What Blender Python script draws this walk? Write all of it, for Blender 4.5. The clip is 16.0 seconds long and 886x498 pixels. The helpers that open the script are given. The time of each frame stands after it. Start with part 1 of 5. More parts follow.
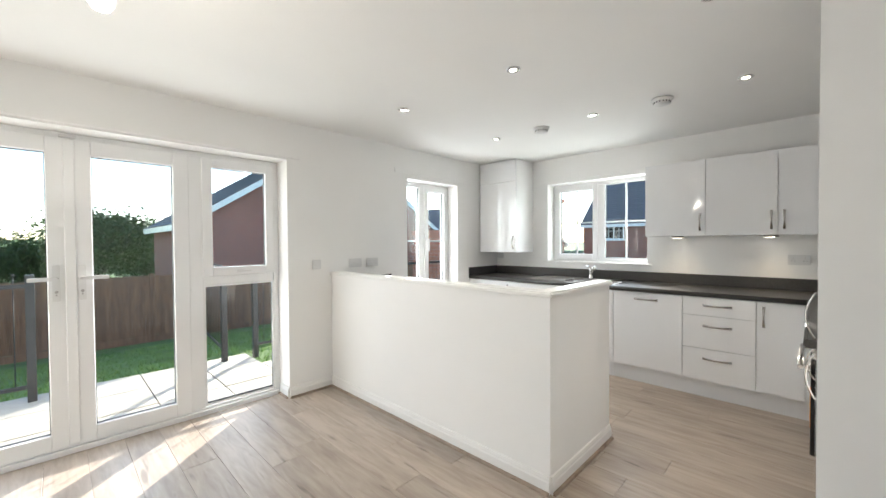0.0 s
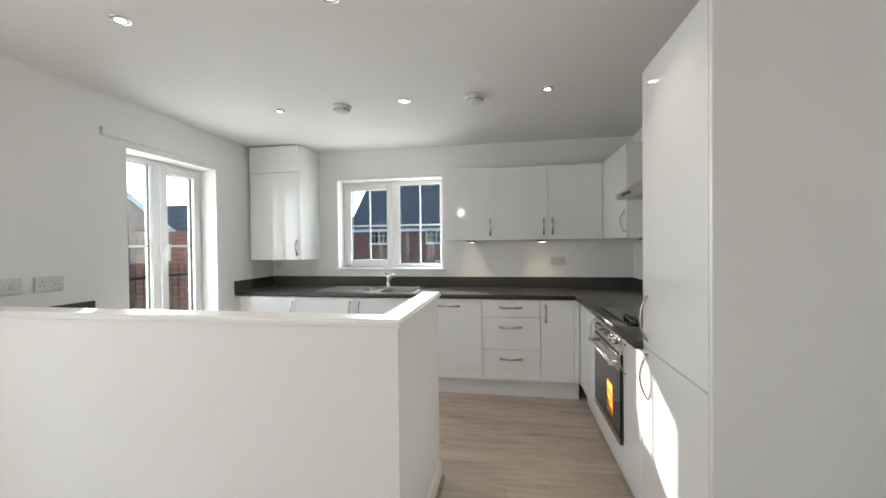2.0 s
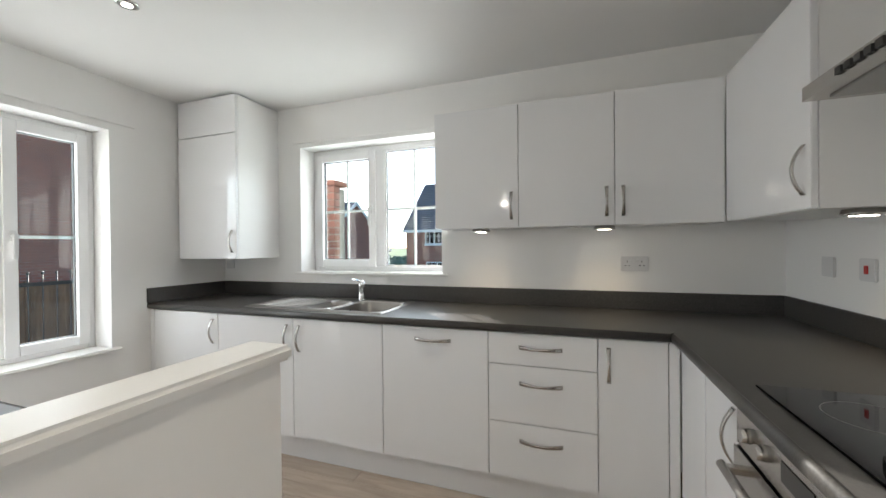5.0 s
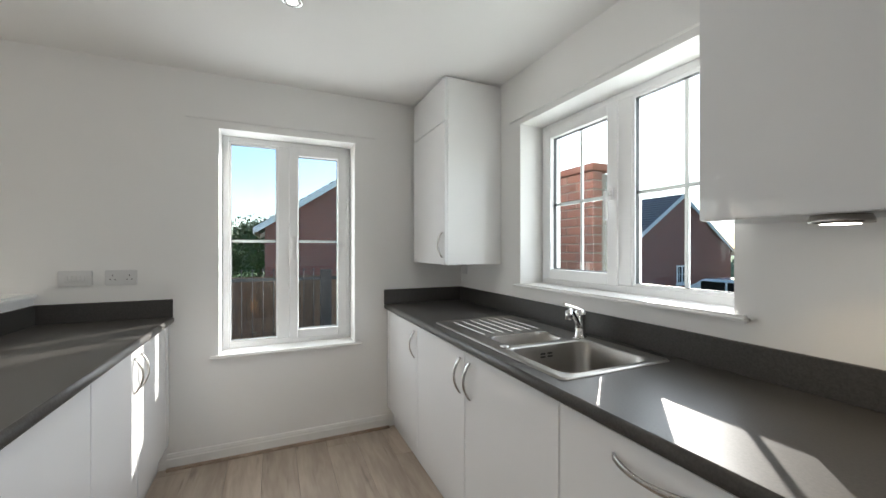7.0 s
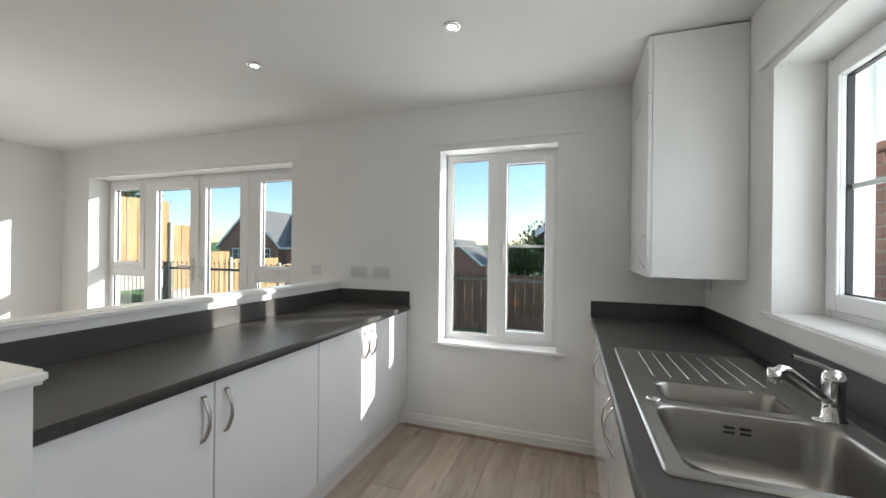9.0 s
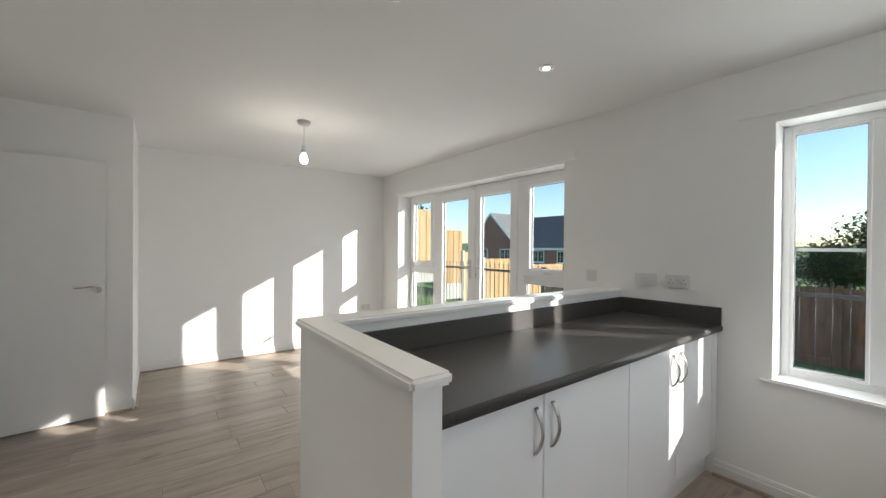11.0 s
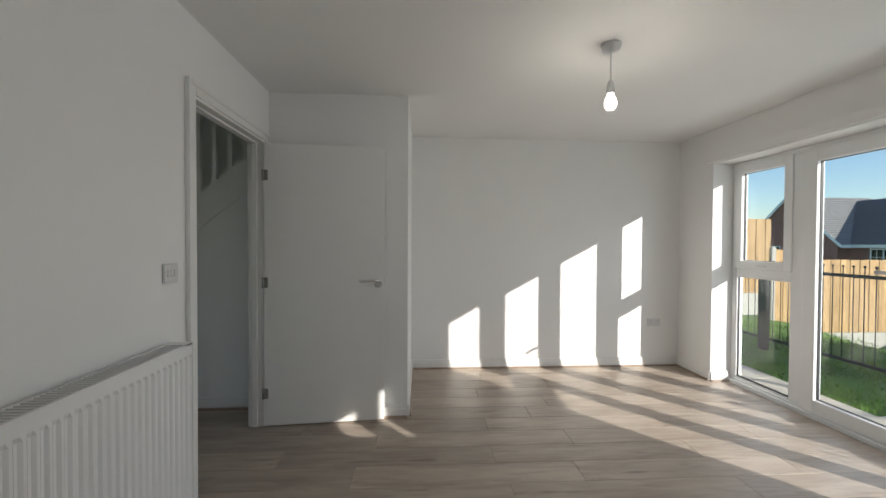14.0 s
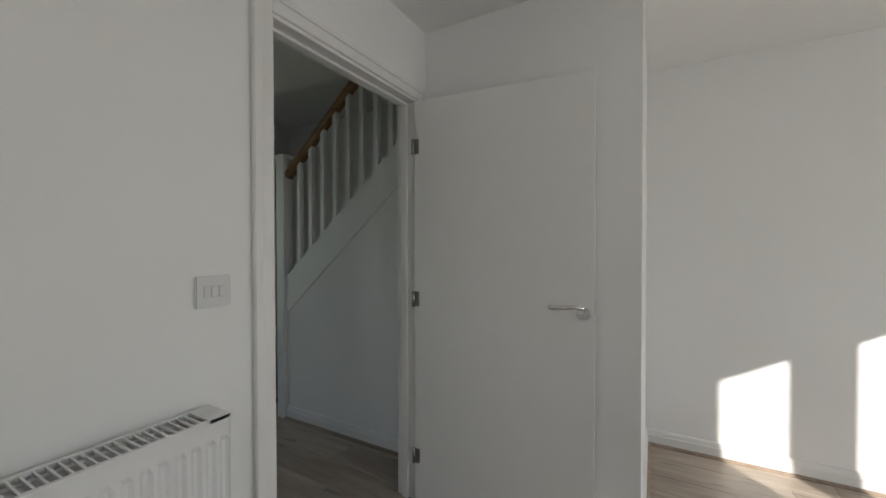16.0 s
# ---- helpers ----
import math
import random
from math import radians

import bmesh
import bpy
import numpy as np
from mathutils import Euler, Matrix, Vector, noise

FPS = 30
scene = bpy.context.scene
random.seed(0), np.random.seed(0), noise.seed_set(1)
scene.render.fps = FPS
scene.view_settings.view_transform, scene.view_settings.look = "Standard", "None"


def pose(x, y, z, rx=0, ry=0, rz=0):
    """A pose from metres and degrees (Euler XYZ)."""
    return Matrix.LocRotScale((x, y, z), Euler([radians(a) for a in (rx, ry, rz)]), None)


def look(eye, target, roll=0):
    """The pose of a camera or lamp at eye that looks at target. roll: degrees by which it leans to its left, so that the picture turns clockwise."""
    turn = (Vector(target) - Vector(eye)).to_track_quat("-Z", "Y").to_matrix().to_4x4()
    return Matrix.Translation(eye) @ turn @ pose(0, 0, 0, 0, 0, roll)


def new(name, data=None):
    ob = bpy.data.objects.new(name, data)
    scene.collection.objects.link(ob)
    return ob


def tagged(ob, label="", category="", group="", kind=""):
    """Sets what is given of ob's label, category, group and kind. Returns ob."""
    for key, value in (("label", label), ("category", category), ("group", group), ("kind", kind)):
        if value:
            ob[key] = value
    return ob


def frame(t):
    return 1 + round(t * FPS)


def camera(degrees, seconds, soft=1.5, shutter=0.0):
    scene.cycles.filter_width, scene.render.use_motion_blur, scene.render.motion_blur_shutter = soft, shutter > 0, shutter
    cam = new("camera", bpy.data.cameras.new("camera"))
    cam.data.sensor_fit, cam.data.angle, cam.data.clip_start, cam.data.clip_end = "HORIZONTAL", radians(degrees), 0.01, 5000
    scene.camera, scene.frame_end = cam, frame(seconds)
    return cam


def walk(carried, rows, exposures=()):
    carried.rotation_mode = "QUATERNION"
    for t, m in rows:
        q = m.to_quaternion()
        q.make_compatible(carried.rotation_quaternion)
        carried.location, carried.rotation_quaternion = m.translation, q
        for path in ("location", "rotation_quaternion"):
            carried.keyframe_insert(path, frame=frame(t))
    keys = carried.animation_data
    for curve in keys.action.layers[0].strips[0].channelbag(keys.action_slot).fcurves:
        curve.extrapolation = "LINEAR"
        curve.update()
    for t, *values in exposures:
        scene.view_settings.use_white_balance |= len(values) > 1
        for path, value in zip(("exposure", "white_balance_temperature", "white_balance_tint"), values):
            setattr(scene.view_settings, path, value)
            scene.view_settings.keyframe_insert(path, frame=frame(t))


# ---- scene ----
cam = camera(98.9, 16.0)

PATH = [
    (0, (3.245, -4.438, 1.345), (1.848, -3.007, 1.309), -0.4),
    (0.5, (3.061, -4.353, 1.322), (1.902, -2.723, 1.295), -0.3),
    (1, (2.916, -4.255, 1.336), (2.044, -2.455, 1.304), -0.3),
    (1.5, (2.801, -4.124, 1.35), (2.189, -2.22, 1.32), -0.3),
    (2, (2.657, -3.966, 1.352), (2.322, -1.994, 1.328), -0.6),
    (2.5, (2.536, -3.839, 1.352), (2.461, -1.841, 1.338), -0.5),
    (3, (2.534, -3.576, 1.365), (2.559, -1.576, 1.336), -0.4),
    (5.5, (2.882, -2.164, 1.272), (1.89, -0.427, 1.276), -0.3),
    (6, (2.821, -1.883, 1.281), (1.491, -0.389, 1.286), 0.0),
    (6.5, (2.777, -1.63, 1.306), (1.162, -0.452, 1.307), -0.0),
    (7, (2.717, -1.378, 1.31), (0.892, -0.559, 1.309), 0.0),
    (7.5, (2.696, -1.173, 1.332), (0.756, -0.687, 1.33), 0.2),
    (8, (2.704, -0.959, 1.346), (0.705, -0.888, 1.342), 0.4),
    (8.5, (2.679, -0.838, 1.339), (0.698, -1.111, 1.334), 0.5),
    (9, (2.647, -0.744, 1.339), (0.756, -1.396, 1.337), 0.6),
    (9.5, (2.628, -0.721, 1.358), (0.889, -1.709, 1.338), 0.5),
    (10, (2.64, -0.806, 1.354), (1.091, -2.071, 1.336), 0.5),
    (12.5, (2.795, -1.661, 1.373), (2.044, -3.514, 1.347), 0.5),
    (13, (2.805, -1.852, 1.349), (2.239, -3.77, 1.317), 0.5),
    (13.5, (2.779, -2.075, 1.309), (2.407, -4.04, 1.279), 0.3),
    (14, (2.767, -2.302, 1.304), (2.65, -4.299, 1.272), 0.3),
    (14.5, (2.759, -2.556, 1.312), (2.887, -4.552, 1.281), 0.1),
    (15, (2.762, -2.83, 1.298), (3.156, -4.791, 1.268), 0.0),
    (15.5, (2.759, -3.092, 1.297), (3.401, -4.986, 1.267), -0.1),
    (16, (2.825, -3.438, 1.292), (3.794, -5.187, 1.265), -0.1),
]
walk(cam, [(t, look(eye, target, roll)) for t, eye, target, roll in PATH],
     [(0, 1.68), (1, 1.5), (2, 1.36), (3, 1.27), (5.5, 1.36), (7, 1.06), (9, 0.86), (10, 0.86), (12.5, 0.55), (13.5, 0.42), (14.5, 0.48), (16, 0.62)])

# ---- light ----
world = bpy.data.worlds.new("sky")
scene.world = world
world.use_nodes = True
wn = world.node_tree
sky = wn.nodes.new("ShaderNodeTexSky")
sky.sky_type = 'NISHITA'
sky.sun_disc = False
sky.sun_elevation = radians(20.1)
sky.sun_rotation = radians(-40.5)
sky.dust_density = 0.3
sky.ozone_density = 3.0
wn.nodes["Background"].inputs[1].default_value = 0.15
wn.links.new(sky.outputs[0], wn.nodes["Background"].inputs[0])

sun = new("sun", bpy.data.lights.new("sun", 'SUN'))
sun.data.energy, sun.data.angle, sun.data.color = 5.0, radians(0.5), (1.0, 0.95, 0.87)
SUN = Vector((-0.6215, 0.7046, 0.3418))
sun.matrix_world = look(SUN * 60, (0, 0, 0))


# area lamp added at an opening, standing in for more sky light indoors
def window_light(centre, target, w, h, power, colour=(0.95, 0.975, 1.0)):
    ob = new("window_daylight", bpy.data.lights.new("window_daylight", 'AREA'))
    ob.data.shape, ob.data.size, ob.data.size_y, ob.data.energy = 'RECTANGLE', w, h, power
    ob.data.color = colour
    ob.matrix_world = look(centre, target)


window_light((-0.32, -4.4, 1.1), (1, -4.4, 1.0), 2.6, 1.9, 15)
window_light((-0.32, -1.27, 1.36), (1, -1.27, 1.3), 0.8, 1.35, 7.5)
window_light((1.39, 0.32, 1.58), (1.39, -1, 1.5), 1.1, 0.9, 7)
# warm fill lamp added at the unseen hall opening to brighten the hall
window_light((6.55, -4.15, 1.2), (5, -4.5, 1.0), 1.0, 1.7, 1.2, (1.0, 0.93, 0.84))


# ---- materials ----
def mat(name, base, rough=0.5, metal=0.0, var=0.05, scale=6.0, bump=0.0, bscale=200.0, stretch=None, coat=0.0, random_var=0.0, spec=0.5, detail=6):
    m = bpy.data.materials.new(name)
    m.use_nodes = True
    nt = m.node_tree
    b = nt.nodes["Principled BSDF"]
    b.inputs["Roughness"].default_value, b.inputs["Metallic"].default_value = rough, metal
    b.inputs["Coat Weight"].default_value, b.inputs["Coat Roughness"].default_value = coat, 0.03
    b.inputs["Specular IOR Level"].default_value = spec
    tc = nt.nodes.new("ShaderNodeTexCoord")
    mp = nt.nodes.new("ShaderNodeMapping")
    nt.links.new(tc.outputs["Object"], mp.inputs[0])
    if stretch:
        mp.inputs["Scale"].default_value = stretch
    oi = nt.nodes.new("ShaderNodeObjectInfo")
    if random_var:
        sh = nt.nodes.new("ShaderNodeVectorMath")
        sh.operation = 'SCALE'
        sh.inputs[0].default_value = (7.3, 3.1, 5.7)
        nt.links.new(oi.outputs["Random"], sh.inputs["Scale"])
        nt.links.new(sh.outputs[0], mp.inputs["Location"])
    nz = nt.nodes.new("ShaderNodeTexNoise")
    nz.inputs["Scale"].default_value, nz.inputs["Detail"].default_value = scale, detail
    nt.links.new(mp.outputs[0], nz.inputs[0])
    mr = nt.nodes.new("ShaderNodeMapRange")
    mr.inputs[1].default_value, mr.inputs[2].default_value = 0.3, 0.7
    mr.inputs[3].default_value, mr.inputs[4].default_value = 1 - var, 1 + var
    nt.links.new(nz.outputs[0], mr.inputs[0])
    val = mr.outputs[0]
    if random_var:
        r2 = nt.nodes.new("ShaderNodeMapRange")
        r2.inputs[3].default_value, r2.inputs[4].default_value = 1 - random_var, 1 + random_var
        nt.links.new(oi.outputs["Random"], r2.inputs[0])
        mu = nt.nodes.new("ShaderNodeMath")
        mu.operation = 'MULTIPLY'
        nt.links.new(val, mu.inputs[0])
        nt.links.new(r2.outputs[0], mu.inputs[1])
        val = mu.outputs[0]
    vm = nt.nodes.new("ShaderNodeVectorMath")
    vm.operation = 'SCALE'
    vm.inputs[0].default_value = base
    nt.links.new(val, vm.inputs["Scale"])
    nt.links.new(vm.outputs[0], b.inputs["Base Color"])
    rr = nt.nodes.new("ShaderNodeMapRange")
    rr.inputs[3].default_value, rr.inputs[4].default_value = rough * 0.9, min(1, rough * 1.12)
    nt.links.new(nz.outputs[0], rr.inputs[0])
    nt.links.new(rr.outputs[0], b.inputs["Roughness"])
    if bump:
        bz = nt.nodes.new("ShaderNodeTexNoise")
        bz.inputs["Scale"].default_value = bscale
        nt.links.new(mp.outputs[0], bz.inputs[0])
        bp = nt.nodes.new("ShaderNodeBump")
        bp.inputs["Strength"].default_value, bp.inputs["Distance"].default_value = bump, 0.002
        nt.links.new(bz.outputs[0], bp.inputs["Height"])
        nt.links.new(bp.outputs[0], b.inputs["Normal"])
    return m


def emit(name, col, strength):
    m = bpy.data.materials.new(name)
    m.use_nodes = True
    b = m.node_tree.nodes["Principled BSDF"]
    b.inputs["Base Color"].default_value = (*col, 1)
    b.inputs["Emission Color"].default_value = (*col, 1)
    b.inputs["Emission Strength"].default_value = strength
    return m


def glass_mat(name):
    m = bpy.data.materials.new(name)
    m.use_nodes = True
    nt = m.node_tree
    out = nt.nodes["Material Output"]
    nt.nodes.remove(nt.nodes["Principled BSDF"])
    tr = nt.nodes.new("ShaderNodeBsdfTransparent")
    tr.inputs[0].default_value = (0.95, 0.97, 0.96, 1)
    gl = nt.nodes.new("ShaderNodeBsdfGlossy")
    gl.inputs["Roughness"].default_value = 0.01
    lw = nt.nodes.new("ShaderNodeLayerWeight")
    lw.inputs[0].default_value = 0.5
    po = nt.nodes.new("ShaderNodeMath")
    po.operation = 'POWER'
    po.inputs[1].default_value = 4.0
    nt.links.new(lw.outputs["Facing"], po.inputs[0])
    ma = nt.nodes.new("ShaderNodeMath")
    ma.operation = 'MULTIPLY_ADD'
    ma.inputs[1].default_value, ma.inputs[2].default_value = 0.6, 0.03
    nt.links.new(po.outputs[0], ma.inputs[0])
    mx = nt.nodes.new("ShaderNodeMixShader")
    nt.links.new(ma.outputs[0], mx.inputs[0])
    nt.links.new(tr.outputs[0], mx.inputs[1])
    nt.links.new(gl.outputs[0], mx.inputs[2])
    nt.links.new(mx.outputs[0], out.inputs[0])
    return m


def wood_mat(name, dark, light, rough, axis_scale, rnd=0.12, knots=True, bump=0.12):
    m = bpy.data.materials.new(name)
    m.use_nodes = True
    nt = m.node_tree
    b = nt.nodes["Principled BSDF"]
    tc = nt.nodes.new("ShaderNodeTexCoord")
    mp = nt.nodes.new("ShaderNodeMapping")
    mp.inputs["Scale"].default_value = axis_scale
    oi = nt.nodes.new("ShaderNodeObjectInfo")
    sh = nt.nodes.new("ShaderNodeVectorMath")
    sh.operation = 'SCALE'
    sh.inputs[0].default_value = (37.0, 19.0, 23.0)
    nt.links.new(oi.outputs["Random"], sh.inputs["Scale"])
    nt.links.new(tc.outputs["Object"], mp.inputs[0])
    nt.links.new(sh.outputs[0], mp.inputs["Location"])
    g = nt.nodes.new("ShaderNodeTexNoise")
    g.inputs["Scale"].default_value, g.inputs["Detail"].default_value, g.inputs["Distortion"].default_value = 3.0, 8, 0.7
    nt.links.new(mp.outputs[0], g.inputs[0])
    big = nt.nodes.new("ShaderNodeTexNoise")
    big.inputs["Scale"].default_value, big.inputs["Detail"].default_value = 0.9, 3
    nt.links.new(mp.outputs[0], big.inputs[0])
    ad = nt.nodes.new("ShaderNodeMath")
    ad.operation = 'ADD'
    nt.links.new(g.outputs[0], ad.inputs[0])
    nt.links.new(big.outputs[0], ad.inputs[1])
    cr = nt.nodes.new("ShaderNodeValToRGB")
    cr.color_ramp.elements[0].position, cr.color_ramp.elements[1].position = 0.36, 0.62
    cr.color_ramp.elements[0].color, cr.color_ramp.elements[1].color = (*dark, 1), (*light, 1)
    ha = nt.nodes.new("ShaderNodeMath")
    ha.operation = 'MULTIPLY'
    ha.inputs[1].default_value = 0.5
    nt.links.new(ad.outputs[0], ha.inputs[0])
    nt.links.new(ha.outputs[0], cr.inputs[0])
    r2 = nt.nodes.new("ShaderNodeMapRange")
    r2.inputs[3].default_value, r2.inputs[4].default_value = 1 - rnd, 1 + rnd
    nt.links.new(oi.outputs["Random"], r2.inputs[0])
    vm = nt.nodes.new("ShaderNodeVectorMath")
    vm.operation = 'SCALE'
    nt.links.new(cr.outputs[0], vm.inputs[0])
    nt.links.new(r2.outputs[0], vm.inputs["Scale"])
    col = vm.outputs[0]
    if knots:
        kz = nt.nodes.new("ShaderNodeTexNoise")
        kz.inputs["Scale"].default_value, kz.inputs["Detail"].default_value = 2.0, 2
        nt.links.new(mp.outputs[0], kz.inputs[0])
        kr = nt.nodes.new("ShaderNodeMapRange")
        kr.inputs[1].default_value, kr.inputs[2].default_value = 0.66, 0.74
        kr.inputs[3].default_value, kr.inputs[4].default_value = 1.0, 0.62
        nt.links.new(kz.outputs[0], kr.inputs[0])
        vk = nt.nodes.new("ShaderNodeVectorMath")
        vk.operation = 'SCALE'
        nt.links.new(col, vk.inputs[0])
        nt.links.new(kr.outputs[0], vk.inputs["Scale"])
        col = vk.outputs[0]
    nt.links.new(col, b.inputs["Base Color"])
    b.inputs["Roughness"].default_value = rough
    bp = nt.nodes.new("ShaderNodeBump")
    bp.inputs["Strength"].default_value, bp.inputs["Distance"].default_value = bump, 0.001
    nt.links.new(g.outputs[0], bp.inputs["Height"])
    nt.links.new(bp.outputs[0], b.inputs["Normal"])
    return m


def brick_mat(name, c1, c2, mortar, w=0.225, h=0.075, rough=0.85):
    m = bpy.data.materials.new(name)
    m.use_nodes = True
    nt = m.node_tree
    b = nt.nodes["Principled BSDF"]
    tc = nt.nodes.new("ShaderNodeTexCoord")
    sx = nt.nodes.new("ShaderNodeSeparateXYZ")
    nt.links.new(tc.outputs["Object"], sx.inputs[0])
    ad = nt.nodes.new("ShaderNodeMath")
    ad.operation = 'ADD'
    nt.links.new(sx.outputs[0], ad.inputs[0])
    nt.links.new(sx.outputs[1], ad.inputs[1])
    cx = nt.nodes.new("ShaderNodeCombineXYZ")
    nt.links.new(ad.outputs[0], cx.inputs[0])
    nt.links.new(sx.outputs[2], cx.inputs[1])
    bt = nt.nodes.new("ShaderNodeTexBrick")
    bt.inputs["Scale"].default_value = 1.0
    bt.inputs["Brick Width"].default_value, bt.inputs["Row Height"].default_value = w, h
    bt.inputs["Mortar Size"].default_value = 0.008
    bt.inputs["Color1"].default_value, bt.inputs["Color2"].default_value, bt.inputs["Mortar"].default_value = (*c1, 1), (*c2, 1), (*mortar, 1)
    nt.links.new(cx.outputs[0], bt.inputs[0])
    nz = nt.nodes.new("ShaderNodeTexNoise")
    nz.inputs["Scale"].default_value = 1.4
    nt.links.new(tc.outputs["Object"], nz.inputs[0])
    mr = nt.nodes.new("ShaderNodeMapRange")
    mr.inputs[3].default_value, mr.inputs[4].default_value = 0.75, 1.25
    nt.links.new(nz.outputs[0], mr.inputs[0])
    vm = nt.nodes.new("ShaderNodeVectorMath")
    vm.operation = 'SCALE'
    nt.links.new(bt.outputs[0], vm.inputs[0])
    nt.links.new(mr.outputs[0], vm.inputs["Scale"])
    nt.links.new(vm.outputs[0], b.inputs["Base Color"])
    b.inputs["Roughness"].default_value = rough
    bp = nt.nodes.new("ShaderNodeBump")
    bp.inputs["Strength"].default_value, bp.inputs["Distance"].default_value = 0.5, 0.008
    nt.links.new(bt.outputs["Fac"], bp.inputs["Height"])
    bp.invert = True
    nt.links.new(bp.outputs[0], b.inputs["Normal"])
    return m


PAINT = mat("wall_paint", (0.855, 0.852, 0.84), 0.75, var=0.012, scale=2.2, bump=0.05, bscale=420)
CEIL = mat("ceiling_paint", (0.86, 0.855, 0.842), 0.85, var=0.012, scale=1.5, bump=0.05, bscale=300)
SATIN = mat("satin_woodwork", (0.82, 0.815, 0.80), 0.32, var=0.01, scale=8, bump=0.02, bscale=120)
UPVC = mat("white_upvc", (0.84, 0.845, 0.85), 0.25, var=0.01, scale=5)
GLOSS = mat("gloss_white_front", (0.80, 0.805, 0.815), 0.055, var=0.008, scale=4, bump=0.004, bscale=18, coat=0.2)
CARCASS = mat("white_carcass", (0.80, 0.80, 0.795), 0.3, var=0.01, scale=5)
WORKTOP = mat("grey_worktop", (0.060, 0.057, 0.054), 0.38, spec=0.42, var=0.22, scale=160, bump=0.03, bscale=500)
STEEL = mat("brushed_steel", (0.50, 0.48, 0.455), 0.24, 1.0, var=0.06, scale=30, stretch=(1, 40, 40), bump=0.03, bscale=60)
SINKST = mat("satin_sink_steel", (0.36, 0.345, 0.325), 0.3, 1.0, var=0.08, scale=25, stretch=(1, 40, 40), bump=0.03, bscale=60)
CHROME = mat("chrome", (0.80, 0.80, 0.80), 0.07, 1.0, var=0.02)
HINGE = mat("dull_hinge_metal", (0.42, 0.41, 0.40), 0.35, 1.0, var=0.05)
BLACKGLASS = mat("black_glass", (0.012, 0.012, 0.013), 0.04, var=0.05)
DARK = mat("dark_gap", (0.02, 0.02, 0.02), 0.6, var=0.05)
GASKET = mat("black_gasket", (0.015, 0.015, 0.017), 0.5, var=0.05)
PLASTIC = mat("white_plastic", (0.70, 0.70, 0.70), 0.3, var=0.01)
REDSW = mat("red_plastic", (0.5, 0.02, 0.015), 0.35, var=0.05)
RADP = mat("radiator_enamel", (0.82, 0.82, 0.82), 0.2, var=0.01, scale=5)
ORANGE = mat("orange_label", (0.75, 0.22, 0.02), 0.4, var=0.1, scale=30)
YELLOW = mat("yellow_label", (0.85, 0.6, 0.1), 0.4, var=0.1, scale=30)
OAK = wood_mat("oak_handrail", (0.20, 0.105, 0.045), (0.33, 0.19, 0.09), 0.35, (1.5, 12, 12))
FLOORW = wood_mat("laminate_plank", (0.315, 0.255, 0.205), (0.46, 0.39, 0.325), 0.42, (1.3, 9, 9), 0.10)
BEAD = wood_mat("beading", (0.25, 0.18, 0.13), (0.36, 0.28, 0.22), 0.4, (6, 6, 6))
GLASS = glass_mat("window_glass")
CARPET = mat("stair_carpet", (0.10, 0.10, 0.105), 0.95, var=0.2, scale=60, bump=0.3, bscale=300)
LAMPON = emit("lit_lens", (1.0, 0.93, 0.8), 6)
BULB = emit("lit_bulb", (1.0, 0.95, 0.86), 5)
BRICK = brick_mat("red_brick", (0.25, 0.078, 0.055), (0.33, 0.11, 0.078), (0.30, 0.24, 0.21))
BRICK2 = brick_mat("orange_red_brick", (0.30, 0.10, 0.06), (0.36, 0.13, 0.08), (0.30, 0.25, 0.22))
ROOF = mat("grey_roof_tile", (0.12, 0.123, 0.132), 0.75, var=0.2, scale=3, bump=0.3, bscale=40)
# same grey tile made paler: sunlight on the slopes is in the colour
ROOF_SUNLIT = mat("pale_roof_tile", (0.22, 0.215, 0.215), 0.75, var=0.18, scale=3, bump=0.3, bscale=40)
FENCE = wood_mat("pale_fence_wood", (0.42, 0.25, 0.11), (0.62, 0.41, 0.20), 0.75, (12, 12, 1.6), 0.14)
# darker brown wood: the unlit side's shade is put into the colour
FENCE_SHADE = wood_mat("brown_fence_wood", (0.17, 0.085, 0.048), (0.31, 0.165, 0.095), 0.8, (12, 12, 1.6), 0.16)
CONC = mat("concrete_post", (0.50, 0.48, 0.44), 0.85, var=0.1, scale=12, bump=0.3, bscale=80)
SLAB = mat("paving_slab", (0.50, 0.45, 0.38), 0.85, var=0.12, scale=9, bump=0.35, bscale=90, random_var=0.07)
GRASS = mat("grass_blades", (0.13, 0.24, 0.04), 0.8, var=0.4, scale=2.5, random_var=0.0)
SOIL = mat("ground_grass", (0.10, 0.18, 0.04), 0.95, var=0.45, scale=0.9, bump=0.6, bscale=30)
METALB = mat("black_railing_paint", (0.02, 0.021, 0.023), 0.4, var=0.1)
ROADM = mat("asphalt", (0.055, 0.055, 0.057), 0.9, var=0.2, scale=20, bump=0.3, bscale=150)
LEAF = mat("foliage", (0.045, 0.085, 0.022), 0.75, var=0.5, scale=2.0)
# foliage lightened and greyed: distance haze is in the base colour
LEAF_HAZE = mat("far_foliage", (0.10, 0.135, 0.085), 0.85, var=0.4, scale=0.3)
BARK = mat("bark", (0.09, 0.065, 0.045), 0.9, var=0.3, scale=8, bump=0.5, bscale=40)
CARW = mat("car_paint", (0.72, 0.73, 0.75), 0.15, var=0.01, coat=0.5)
TYRE = mat("tyre_rubber", (0.02, 0.02, 0.02), 0.8, var=0.1)


